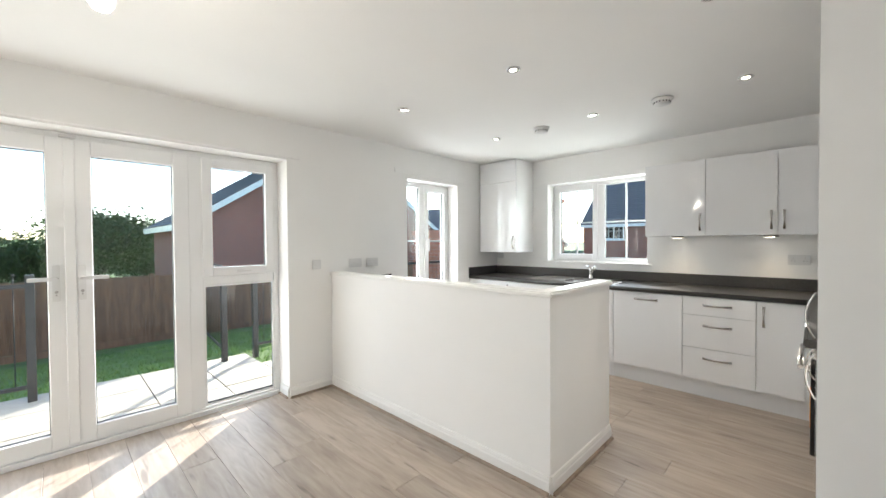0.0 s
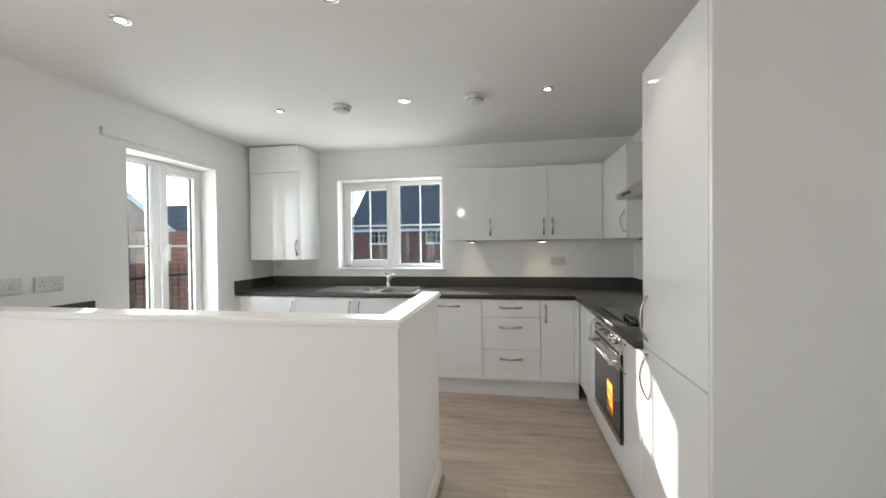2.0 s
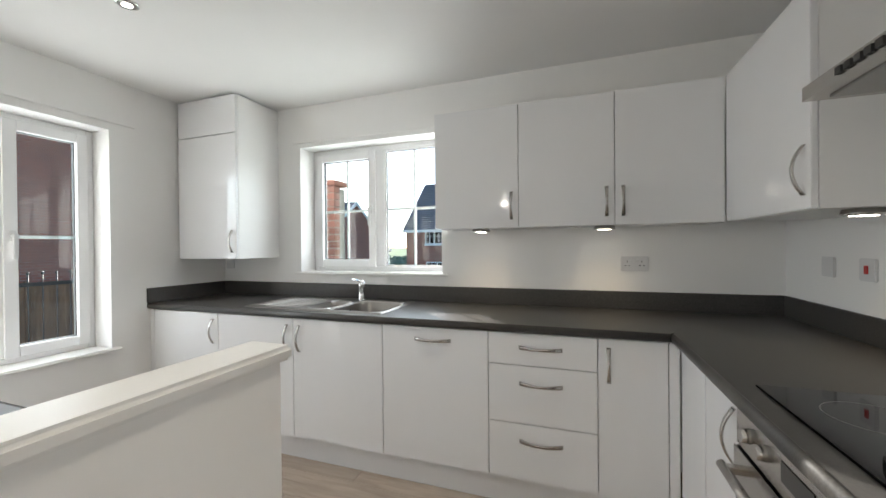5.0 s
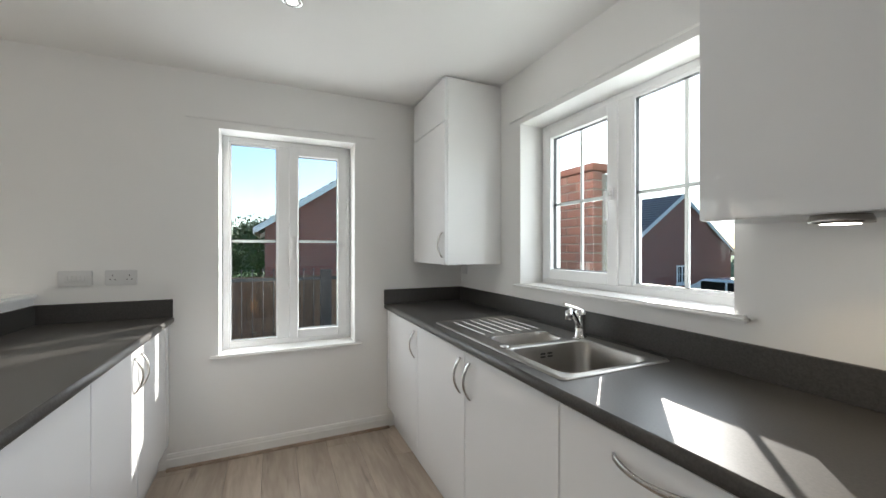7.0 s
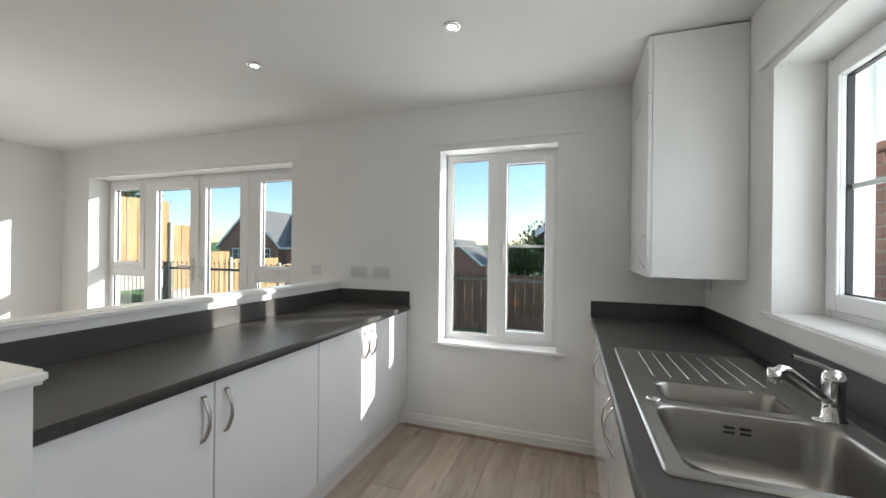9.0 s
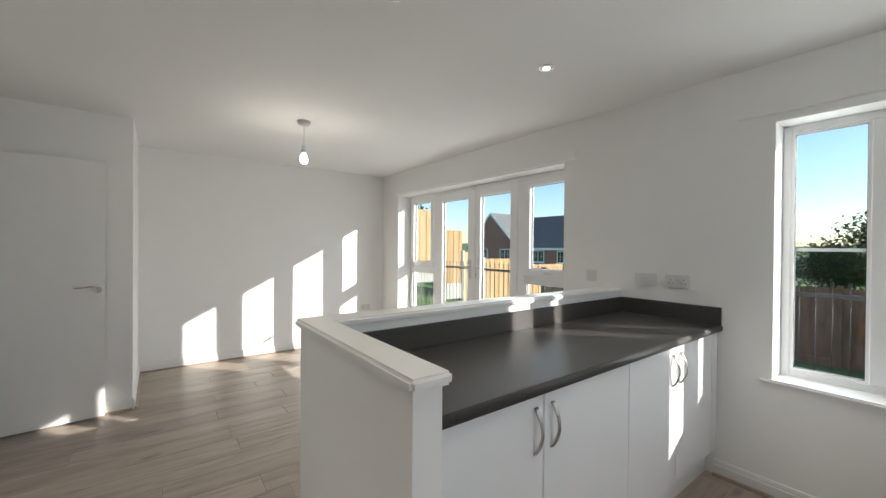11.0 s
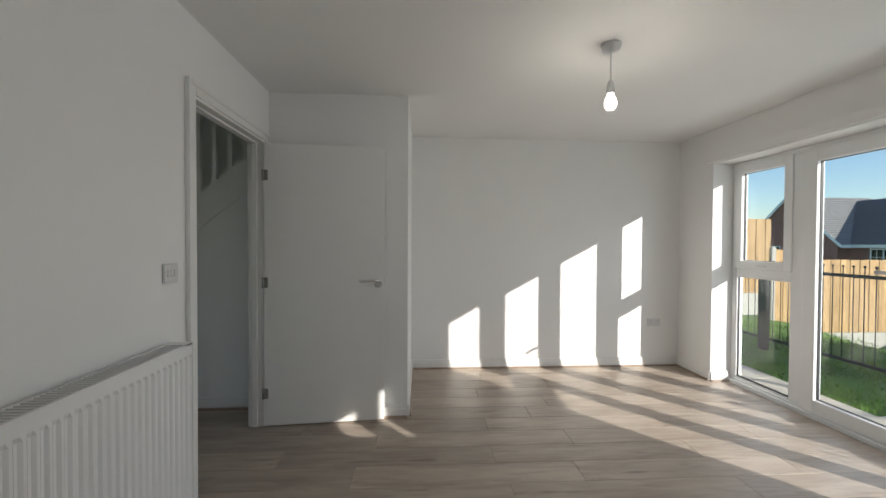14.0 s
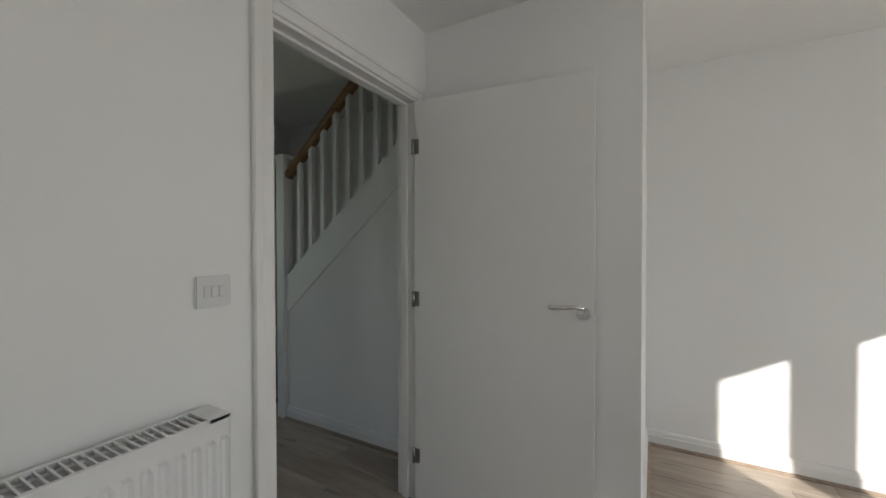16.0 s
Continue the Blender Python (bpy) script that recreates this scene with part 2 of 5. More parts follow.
# ---- mesh helpers ----
def cube(bm, lo, hi, mi=0):
    x0, y0, z0 = lo
    x1, y1, z1 = hi
    v = [bm.verts.new(p) for p in ((x0, y0, z0), (x1, y0, z0), (x1, y1, z0), (x0, y1, z0), (x0, y0, z1), (x1, y0, z1), (x1, y1, z1), (x0, y1, z1))]
    for q in ((0, 3, 2, 1), (4, 5, 6, 7), (0, 1, 5, 4), (1, 2, 6, 5), (2, 3, 7, 6), (3, 0, 4, 7)):
        bm.faces.new([v[i] for i in q]).material_index = mi


def bevel(bm, r, seg=2):
    bmesh.ops.bevel(bm, geom=list(bm.edges), offset=r, segments=seg, affect='EDGES', clamp_overlap=True)


def tube(bm, a, b, r, r2=None, n=12, cap=True):
    a, b = Vector(a), Vector(b)
    q = (b - a).to_track_quat('Z', 'Y')
    r2 = r if r2 is None else r2
    rings = []
    for p, rad in ((a, r), (b, r2)):
        rings.append([bm.verts.new(p + q @ Vector((rad * math.cos(2 * math.pi * i / n), rad * math.sin(2 * math.pi * i / n), 0))) for i in range(n)])
    for i in range(n):
        f = bm.faces.new((rings[0][i], rings[0][(i + 1) % n], rings[1][(i + 1) % n], rings[1][i]))
        f.smooth = True
    if cap:
        bm.faces.new(rings[0][::-1])
        bm.faces.new(rings[1])


def lathe(bm, profile, n=24, axis_origin=(0, 0, 0)):
    o = Vector(axis_origin)
    rings = [[bm.verts.new(o + Vector((r * math.cos(2 * math.pi * i / n), r * math.sin(2 * math.pi * i / n), z))) for i in range(n)] for r, z in profile]
    for a, b in zip(rings, rings[1:]):
        for i in range(n):
            f = bm.faces.new((a[i], a[(i + 1) % n], b[(i + 1) % n], b[i]))
            f.smooth = True
    bm.faces.new(rings[0][::-1])
    bm.faces.new(rings[-1])


def sweep(bm, path, section, up=Vector((0, 0, 1))):
    """Carries a closed section (u, v) along a path of points."""
    pts = [Vector(p) for p in path]
    rings = []
    for i, p in enumerate(pts):
        d = (pts[min(i + 1, len(pts) - 1)] - pts[max(i - 1, 0)]).normalized()
        s = d.cross(up).normalized()
        w = s.cross(d)
        rings.append([bm.verts.new(p + s * u + w * v) for u, v in section])
    n = len(section)
    for a, b in zip(rings, rings[1:]):
        for i in range(n):
            f = bm.faces.new((a[i], a[(i + 1) % n], b[(i + 1) % n], b[i]))
            f.smooth = n > 5
    bm.faces.new(rings[0][::-1])
    bm.faces.new(rings[-1])


def finish(name, bm, mats, parent=None, m=None):
    bmesh.ops.recalc_face_normals(bm, faces=list(bm.faces))
    me = bpy.data.meshes.new(name)
    bm.to_mesh(me)
    bm.free()
    for k in (mats if isinstance(mats, (list, tuple)) else [mats]):
        me.materials.append(k)
    ob = new(name, me)
    if parent:
        ob.parent = parent
    if m is not None:
        ob.matrix_basis = m
    return ob


def block(name, lo, hi, material, r=0.0, parent=None, seg=2, m=None):
    bm = bmesh.new()
    cube(bm, lo, hi)
    if r:
        bevel(bm, r, seg)
    return finish(name, bm, material, parent, m)


def blocks(name, boxes, material, r=0.0, parent=None, seg=1, m=None):
    bm = bmesh.new()
    for lo, hi in boxes:
        if r:
            b2 = bmesh.new()
            cube(b2, lo, hi)
            bevel(b2, r, seg)
            tmp = bpy.data.meshes.new("tmp")
            b2.to_mesh(tmp)
            b2.free()
            bm.from_mesh(tmp)
            bpy.data.meshes.remove(tmp)
        else:
            cube(bm, lo, hi)
    return finish(name, bm, material, parent, m)


def empty(name, m, label, category, group="", kind=""):
    e = new(name)
    e.matrix_basis = m
    e.empty_display_size = 0.1
    return tagged(e, label, category, group, kind)


def struct(ob, label, category=""):
    return tagged(ob, label, category, kind="structure")


# ---- rooms ----
H = 2.39
XE, YS, BX, BY = 3.87, -6.217, 2.863, -5.137   # east wall, south wall, stair cupboard corner
FD = (-5.75, -3.032, 2.065)                      # french door opening: y from, y to, top
W1 = (-1.684, -0.847, 0.645, 2.06)              # kitchen side window
W2 = (0.80, 1.975, 1.095, 2.07)                 # sink window
T = 0.31

struct(blocks("wall_west", [
    ((-T, YS - T, -0.3), (0, FD[0], H + 0.25)), ((-T, FD[0], FD[2]), (0, FD[1], H + 0.25)), ((-T, FD[1], -0.3), (0, W1[0], H + 0.25)),
    ((-T, W1[0], -0.3), (0, W1[1], W1[2] - 0.02)), ((-T, W1[0], W1[3]), (0, W1[1], H + 0.25)), ((-T, W1[1], -0.3), (0, T, H + 0.25)), ((-T, FD[0], -0.3), (0, FD[1], -0.02))], PAINT),
    "white painted plaster wall with window and french door openings")
struct(blocks("wall_north", [
    ((0, 0, -0.3), (W2[0], T, H + 0.25)), ((W2[0], 0, -0.3), (W2[1], T, W2[2] - 0.02)), ((W2[0], 0, W2[3]), (W2[1], T, H + 0.25)), ((W2[1], 0, -0.3), (XE + 0.1, T, H + 0.25))], PAINT),
    "white painted plaster kitchen wall behind the sink")
DY0, DY1, DZ = -5.03, -4.225, 2.0
struct(blocks("wall_east", [
    ((XE, DY1 + 0.035, -0.05), (XE + 0.1, 0, H)), ((XE, DY0 - 0.035, DZ + 0.035), (XE + 0.1, DY1 + 0.035, H)), ((XE, BY, -0.05), (XE + 0.1, DY0 - 0.035, H))], PAINT),
    "white painted wall with the hall doorway and radiator")
struct(blocks("wall_south", [((-T, YS - T, -0.3), (BX + 0.1, YS, H + 0.25))], PAINT), "white painted end wall of the living area")
struct(blocks("wall_stair_cupboard", [((BX, BY - 0.1, -0.05), (XE + 0.1, BY, H)), ((BX, YS, -0.05), (BX + 0.1, BY - 0.1, H))], PAINT),
       "white painted boxed-out walls round the stair cupboard")
struct(block("ceiling", (-0.02, YS - 0.02, H), (XE + 0.02, 0.02, H + 0.25), CEIL), "plain white painted ceiling")
struct(block("roof_slab", (-T - 0.02, YS - T - 0.02, H + 0.26), (6.9, T + 0.02, H + 0.5), CEIL), "closing slab above the rooms")
# hall beyond the doorway
HY = -5.335
# gap in the far east wall is added, unseen, to light the hall
struct(blocks("wall_hall", [((XE + 0.1, -2.6, -0.05), (6.6, -2.5, 2.6)), ((6.6, -6.6, -0.05), (6.7, -4.7, 5.0)), ((6.6, -3.6, -0.05), (6.7, -2.5, 5.0)), ((6.6, -4.7, 2.05), (6.7, -3.6, 5.0)), ((6.6, -4.7, -0.05), (6.7, -3.6, 0.25)), ((XE - 1.0, -6.6, -0.05), (6.6, -6.5, 5.0)),
                            ((BX + 0.1, HY - 0.02, H + 0.25), (XE + 0.1, HY + 0.1, 5))], PAINT), "dim painted walls of the hall and stairwell")
struct(block("ceiling_hall", (XE + 0.1, HY + 0.02, H), (6.6, -2.5, H + 0.22), CEIL), "white hall ceiling in shade")
struct(block("subfloor", (-T, YS - T, -0.3), (6.7, T, -0.015), DARK), "dark base under the laminate planks")


def skirting(name, runs):
    """Runs of (x0, y0, x1, y1, nx, ny): a moulded board with a slim bead at its foot."""
    for x0, y0, x1, y1, nx, ny in runs:
        for nm, prof, mt in (("baseboard", ((0, 0.0), (0.016, 0.0), (0.016, 0.062), (0.012, 0.07), (0.012, 0.078), (0.008, 0.092), (0, 0.095)), SATIN),
                             ("trim", ((0.0161, 0.0), (0.032, 0.0), (0.031, 0.007), (0.026, 0.013), (0.0161, 0.016)), BEAD)):
            bm = bmesh.new()
            rings = [[bm.verts.new((px + nx * d, py + ny * d, z)) for d, z in prof] for px, py in ((x0, y0), (x1, y1))]
            n = len(prof)
            for i in range(n):
                bm.faces.new((rings[0][i], rings[0][(i + 1) % n], rings[1][(i + 1) % n], rings[1][i]))
            bm.faces.new(rings[0][::-1])
            bm.faces.new(rings[1])
            struct(finish(nm, bm, mt), "white moulded skirting board" if nm == "baseboard" else "wood-tone beading along the skirting")


skirting("s", [(0, YS, 0, FD[0], 1, 0), (0, FD[1], 0, -2.62, 1, 0), (0, -1.95, 0, -0.6, 1, 0), (0, YS, BX, YS, 0, 1), (BX, YS, BX, BY, -1, 0), (BX, BY, XE, BY, 0, 1),
               (XE, DY1 + 0.11, XE, -2.74, -1, 0), (0, -2.62, 2.256, -2.62, 0, -1), (2.256, -2.62, 2.256, -1.81, 1, 0),
               (-0.17, FD[1], 0, FD[1], 0, -1), (-0.17, FD[0], 0, FD[0], 0, 1), (XE + 0.12, HY, 5.2, HY, 0, 1)])

# low partition between living area and kitchen
struct(blocks("wall_half_height", [((0, -2.62, 0), (2.256, -2.535, 1.045)), ((2.176, -2.535, 0), (2.256, -1.81, 1.045))], PAINT),
       "white painted half-height partition wall")
bm = bmesh.new()
out = [(0.0, -2.64), (2.274, -2.64), (2.274, -1.788), (2.158, -1.788), (2.158, -2.515), (0.0, -2.515)]
lowr = [bm.verts.new((x, y, 1.045)) for x, y in out]
f = bm.faces.new(lowr)
ex = bmesh.ops.extrude_face_region(bm, geom=[f])
bmesh.ops.translate(bm, vec=(0, 0, 0.032), verts=[v for v in ex["geom"] if isinstance(v, bmesh.types.BMVert)])
bevel(bm, 0.009, 3)
struct(finish("trim_partition_cap", bm, SATIN), "white gloss timber capping on the half wall")


# ---- windows ----
def bars(u0, u1, v0, v1, t, w0, w1):
    return [((u0, w0, v0), (u0 + t, w1, v1)), ((u1 - t, w0, v0), (u1, w1, v1)), ((u0 + t, w0, v0), (u1 - t, w1, v0 + t)), ((u0 + t, w0, v1 - t), (u1 - t, w1, v1))]


def add_pane(parent, u0, u1, v0, v1, w, hbar=None, vbar=None):
    g = block("pane", (u0 - 0.008, w, v0 - 0.008), (u1 + 0.008, w + 0.004, v1 + 0.008), GLASS, parent=parent)
    g.visible_shadow = False
    blocks("gasket", bars(u0 - 0.004, u1 + 0.004, v0 - 0.004, v1 + 0.004, 0.007, w - 0.009, w + 0.012), GASKET, parent=parent)
    bb = []
    if hbar:
        bb.append(((u0, w + 0.006, hbar - 0.009), (u1, w + 0.016, hbar + 0.009)))
    if vbar:
        bb.append(((vbar - 0.009, w + 0.0065, v0), (vbar + 0.009, w + 0.0155, v1)))
    if bb:
        blocks("glazing_bar", bb, UPVC, parent=parent)


def sash(parent, name, u0, u1, v0, v1, t, w0):
    bm = bmesh.new()
    for lo, hi in bars(u0, u1, v0, v1, t, w0, w0 + 0.06):
        cube(bm, lo, hi)
    for lo, hi in bars(u0 + t - 0.012, u1 - t + 0.012, v0 + t - 0.012, v1 - t + 0.012, 0.014, w0 + 0.008, w0 + 0.05):
        cube(bm, lo, hi)
    ob = finish(name, bm, UPVC, parent)
    bv = ob.modifiers.new("soft_edges", 'BEVEL')
    bv.width, bv.segments = 0.004, 2
    return ob


def espag_handle(parent, u, w, v, length=0.13, down=True):
    bm = bmesh.new()
    cube(bm, (u - 0.013, w - 0.014, v - 0.03), (u + 0.013, w, v + 0.03))
    tube(bm, (u, w - 0.012, v), (u, w - 0.034, v), 0.011)
    cube(bm, (u - 0.010, w - 0.046, v - (length if down else -0.01)), (u + 0.010, w - 0.030, v + 0.014))
    bevel(bm, 0.004, 2)
    finish("handle", bm, PLASTIC, parent)


ROT_W = Matrix.Rotation(math.pi / 2, 4, 'Z')   # local x to world y, local y outward

# french doors with sidelights
fw = empty("window_french_doors", ROT_W, "closed white double-glazed french doors with opening sidelights", "french doors", kind="structure")
W0 = 0.2
fr = bars(FD[0], FD[1], -0.0, FD[2], 0.045, W0, W0 + 0.07)
for u in (-5.165, -3.72):
    fr.append(((u, W0 - 0.004, 0.045), (u + 0.10, W0 + 0.069, 2.02)))
fr += [((FD[0] + 0.05, W0 + 0.002, 1.015), (-5.165, W0 + 0.068, 1.09)), ((-3.62, W0 + 0.002, 1.015), (FD[1] - 0.05, W0 + 0.068, 1.09))]
fr += [((FD[0], W0 - 0.03, -0.02), (FD[1], W0, 0.03))]
o = blocks("frame", fr, UPVC, parent=fw)
bv = o.modifiers.new("soft_edges", 'BEVEL')
bv.width, bv.segments = 0.005, 2
for u0, u1 in ((FD[0] + 0.045, -5.165), (-3.62, FD[1] - 0.045)):
    sash(fw, "casement", u0 - 0.006, u1 + 0.006, 1.084, 2.026, 0.071, W0 - 0.014)
    add_pane(fw, u0 + 0.067, u1 - 0.067, 1.157, 1.953, W0 + 0.02)
    add_pane(fw, u0 + 0.012, u1 - 0.012, 0.072, 1.005, W0 + 0.02)
    blocks("glazing_bead", bars(u0, u1, 0.05, 1.015, 0.014, W0 + 0.004, W0 + 0.02), UPVC, parent=fw)
    bm = bmesh.new()
    c = (u0 + u1) / 2
    cube(bm, (c - 0.03, W0 - 0.026, 1.108), (c + 0.03, W0 - 0.014, 1.13))
    cube(bm, (c - 0.012, W0 - 0.042, 1.112), (c + 0.075, W0 - 0.027, 1.124))
    bevel(bm, 0.003)
    finish("handle", bm, PLASTIC, fw)
for u0, u1, hu, sgn in ((-5.072, -4.375, -4.435, -1), (-4.36, -3.713, -4.315, 1)):
    sash(fw, "door", u0, u1, 0.036, 2.03, 0.098, W0 - 0.012)
    add_pane(fw, u0 + 0.101, u1 - 0.101, 0.137, 1.929, W0 + 0.022)
    bm = bmesh.new()
    cube(bm, (hu - 0.018, W0 - 0.026, 0.985), (hu + 0.018, W0 - 0.012, 1.215))
    tube(bm, (hu, W0 - 0.02, 1.13), (hu, W0 - 0.062, 1.13), 0.011)
    cube(bm, (min(hu, hu + sgn * 0.125), W0 - 0.076, 1.118), (max(hu, hu + sgn * 0.13), W0 - 0.056, 1.142))
    bevel(bm, 0.004)
    finish("handle", bm, PLASTIC, fw)
    bm = bmesh.new()
    tube(bm, (hu, W0 - 0.024, 1.045), (hu, W0 - 0.032, 1.045), 0.009)
    tube(bm, (hu, W0 - 0.024, 1.025), (hu, W0 - 0.030, 1.025), 0.005)
    finish("lock_cylinder", bm, HINGE, fw)
blocks("meeting_stile", [((-4.395, W0 - 0.022, 0.05), (-4.34, W0 - 0.0125, 2.02))], UPVC, 0.004, fw)
blocks("latch", [((-4.41, W0 - 0.03, 2.031), (-4.33, W0 - 0.003, 2.048))], PLASTIC, 0.004, fw)


def kitchen_window(name, m, op, mull, cas, hb, handle_side, label, vb=True):
    """op: u0 u1 v0 v1; mull: u0 u1; cas: which side of the mullion opens."""
    e = empty(name, m, label, "window", kind="structure")
    w0 = 0.165
    u0, u1, v0, v1 = op
    fr = bars(u0, u1, v0, v1, 0.038, w0, w0 + 0.07) + [((mull[0], w0 - 0.002, v0 + 0.038), (mull[1], w0 + 0.069, v1 - 0.038))]
    o = blocks("frame", fr, UPVC, parent=e)
    k = o.modifiers.new("soft_edges", 'BEVEL')
    k.width, k.segments = 0.005, 2
    left, right = (u0 + 0.038, mull[0]), (mull[1], u1 - 0.038)
    opening, fixed = (left, right) if cas == "left" else (right, left)
    sash(e, "casement", opening[0] - 0.006, opening[1] + 0.006, v0 + 0.032, v1 - 0.032, 0.06, w0 - 0.014)
    add_pane(e, opening[0] + 0.057, opening[1] - 0.057, v0 + 0.095, v1 - 0.095, w0 + 0.02, hb, (opening[0] + opening[1]) / 2 if vb else None)
    add_pane(e, fixed[0] + 0.012, fixed[1] - 0.012, v0 + 0.05, v1 - 0.05, w0 + 0.02, hb, (fixed[0] + fixed[1]) / 2 if vb else None)
    blocks("glazing_bead", bars(fixed[0], fixed[1], v0 + 0.038, v1 - 0.038, 0.013, w0 + 0.004, w0 + 0.02), UPVC, parent=e)
    hu = opening[1] - 0.028 if handle_side == "right" else opening[0] + 0.028
    espag_handle(e, hu, w0 - 0.014, hb + 0.005)
    block("sill", (u0 - 0.05, -0.03, v0 - 0.02), (u1 + 0.05, 0.0, v0 + 0.004), SATIN, 0.009, e, 3)
    block("sill_board", (u0 + 0.001, -0.002, v0 - 0.019), (u1 - 0.001, w0 + 0.002, v0 + 0.003), SATIN, 0.0, e)
    return e


kitchen_window("window_side", ROT_W, W1, (-1.345, -1.268), "right", 1.362, "left", "white double-glazed casement window with a glazing bar", vb=False)
kitchen_window("window_sink", Matrix.Identity(4), W2, (1.372, 1.452), "left", 1.575, "right", "white double-glazed casement window with glazing bars over the sink")

# unseen glazed opening, added only to light the hall
hw = empty("window_hall", pose(6.6, 0, 0, 0, 0, -90), "white glazed hall window", "window", kind="structure")
blocks("frame", bars(3.6, 4.7, 0.25, 2.05, 0.06, 0.02, 0.08), UPVC, parent=hw)
block("pane", (3.66, 0.05, 0.31), (4.64, 0.054, 1.99), GLASS, parent=hw).visible_shadow = False

# plaster battens above the openings
for nm, lo, hi in (("trim_batten", (0, -5.86, 2.078), (0.022, -2.92, 2.155)), ("trim_batten", (0, -1.86, 2.105), (0.014, -0.70, 2.16)), ("trim_batten", (0.69, -0.014, 2.10), (2.03, 0, 2.155))):
    struct(block(nm, lo, hi, PAINT, 0.004), "painted batten above a window opening")


# ---- kitchen ----
def bow_handle(parent, x, y, z, length=0.16, vertical=True):
    """A bowed flat bar handle on a front whose face is at y (it faces -y)."""
    n = 14
    bm = bmesh.new()
    path = []
    for i in range(n + 1):
        t = -1 + 2 * i / n
        d = -0.030 * (1 - t * t) - 0.002
        path.append((x, y + d, z + t * length / 2) if vertical else (x + t * length / 2, y + d, z))
    rings = []
    for i, p in enumerate(path):
        t = abs(-1 + 2 * i / n)
        hw, th = 0.0055 + 0.004 * t, 0.004
        p = Vector(p)
        a = Vector((1, 0, 0)) if vertical else Vector((0, 0, 1))
        b = Vector((0, 1, 0))
        rings.append([bm.verts.new(p + a * u * hw + b * v * th) for u, v in ((-1, -0.6), (-0.6, -1), (0.6, -1), (1, -0.6), (1, 0.8), (-1, 0.8))])
    for r, s in zip(rings, rings[1:]):
        for i in range(6):
            f = bm.faces.new((r[i], r[(i + 1) % 6], s[(i + 1) % 6], s[i]))
            f.smooth = True
    bm.faces.new(rings[0][::-1])
    bm.faces.new(rings[-1])
    return finish("handle", bm, STEEL, parent)


def front(parent, name, x0, x1, z0, z1, y=0.0, th=0.019):
    return block(name, (x0 + 0.0016, y, z0 + 0.0016), (x1 - 0.0016, y + th, z1 - 0.0016), GLOSS, 0.0022, parent, 2)


NB = "kitchen base units"
NW = "kitchen wall units"


def base_unit(m, w, kind, label, depth=0.57, handle="right", top=0.865):
    """Local: x along the front, y into the wall, z up; the door face is y = 0."""
    e = empty("base_cabinet", m, label, "cabinet", NB)
    block("body", (0.001, 0.02, 0.15), (w - 0.001, depth, top), CARCASS, parent=e)
    block("plinth", (0, 0.055, 0.0), (w, 0.07, 0.149), GLOSS, parent=e)
    if kind == "door":
        front(e, "door", 0, w, 0.153, 0.863)
        bow_handle(e, w - 0.045 if handle == "right" else 0.045, 0, 0.745)
    elif kind == "appliance":
        front(e, "door", 0, w, 0.153, 0.863)
        bow_handle(e, w / 2, 0, 0.80, 0.2, False)
    elif kind == "drawers":
        for z0, z1 in ((0.153, 0.427), (0.427, 0.708), (0.708, 0.863)):
            front(e, "drawer", 0, w, z0, z1)
            bow_handle(e, w / 2, 0, (z0 + z1) / 2 + (0.055 if z1 - z0 > 0.2 else 0.01), 0.2, False)
    elif kind == "filler":
        front(e, "filler_panel", 0, w, 0.153, 0.863)
    return e


def at(x, y, turn=0):
    return pose(x, y, 0, 0, 0, turn)


YF = -0.612
for x0, x1, kind, lab, hd in ((0.0, 0.043, "filler", "narrow gloss white filler panel beside the wall", "right"),
                              (0.043, 0.643, "door", "gloss white base cabinet with one door", "right"),
                              (0.643, 1.243, "door", "gloss white sink base cabinet door", "right"),
                              (1.243, 1.843, "door", "gloss white sink base cabinet door", "left"),
                              (1.843, 2.43, "appliance", "gloss white integrated appliance front with bar handle", "right"),
                              (2.43, 2.932, "drawers", "gloss white three-drawer base unit", "right"),
                              (2.932, 3.212, "door", "narrow gloss white base cabinet", "left"),
                              (3.212, 3.256, "filler", "gloss white corner post", "left")):
    base_unit(at(x0, YF), x1 - x0, kind, lab, handle=hd, top=0.70 if "sink" in lab else 0.865)
XF = 3.258
for y0, y1, kind, lab, hd in ((-0.614, -0.93, "filler", "gloss white corner filler panel", "right"),
                              (-0.93, -1.23, "door", "narrow gloss white corner base cabinet", "right"),
                              (-1.83, -2.13, "door", "narrow gloss white base cabinet beside the oven", "left")):
    base_unit(at(XF, y0, -90), abs(y1 - y0), kind, lab, handle=hd)
YP = -1.94
for x0, x1, kind, lab, hd in ((2.174, 2.14, "filler", "slim gloss white end filler", "right"), (2.14, 1.64, "door", "gloss white peninsula base cabinet", "right"),
                              (1.64, 1.06, "door", "gloss white peninsula base cabinet", "left"),
                              (1.06, 0.575, "door", "gloss white peninsula base cabinet", "right"), (0.575, 0.09, "door", "gloss white peninsula base cabinet", "left"),
                              (0.09, 0.002, "filler", "gloss white filler panel at the wall", "right")):
    base_unit(at(x0, YP, 180), abs(x0 - x1), kind, lab, handle=hd)

# oven under the hob
ov = empty("oven", at(XF, -1.23, -90), "built-in stainless steel single oven with dark glass door", "oven")
block("body", (0.003, 0.02, 0.15), (0.597, 0.55, 0.865), CARCASS, parent=ov)
block("plinth", (0, 0.055, 0), (0.6, 0.07, 0.149), GLOSS, parent=ov)
block("filler_panel", (0.002, 0, 0.153), (0.598, 0.019, 0.262), GLOSS, 0.002, ov)
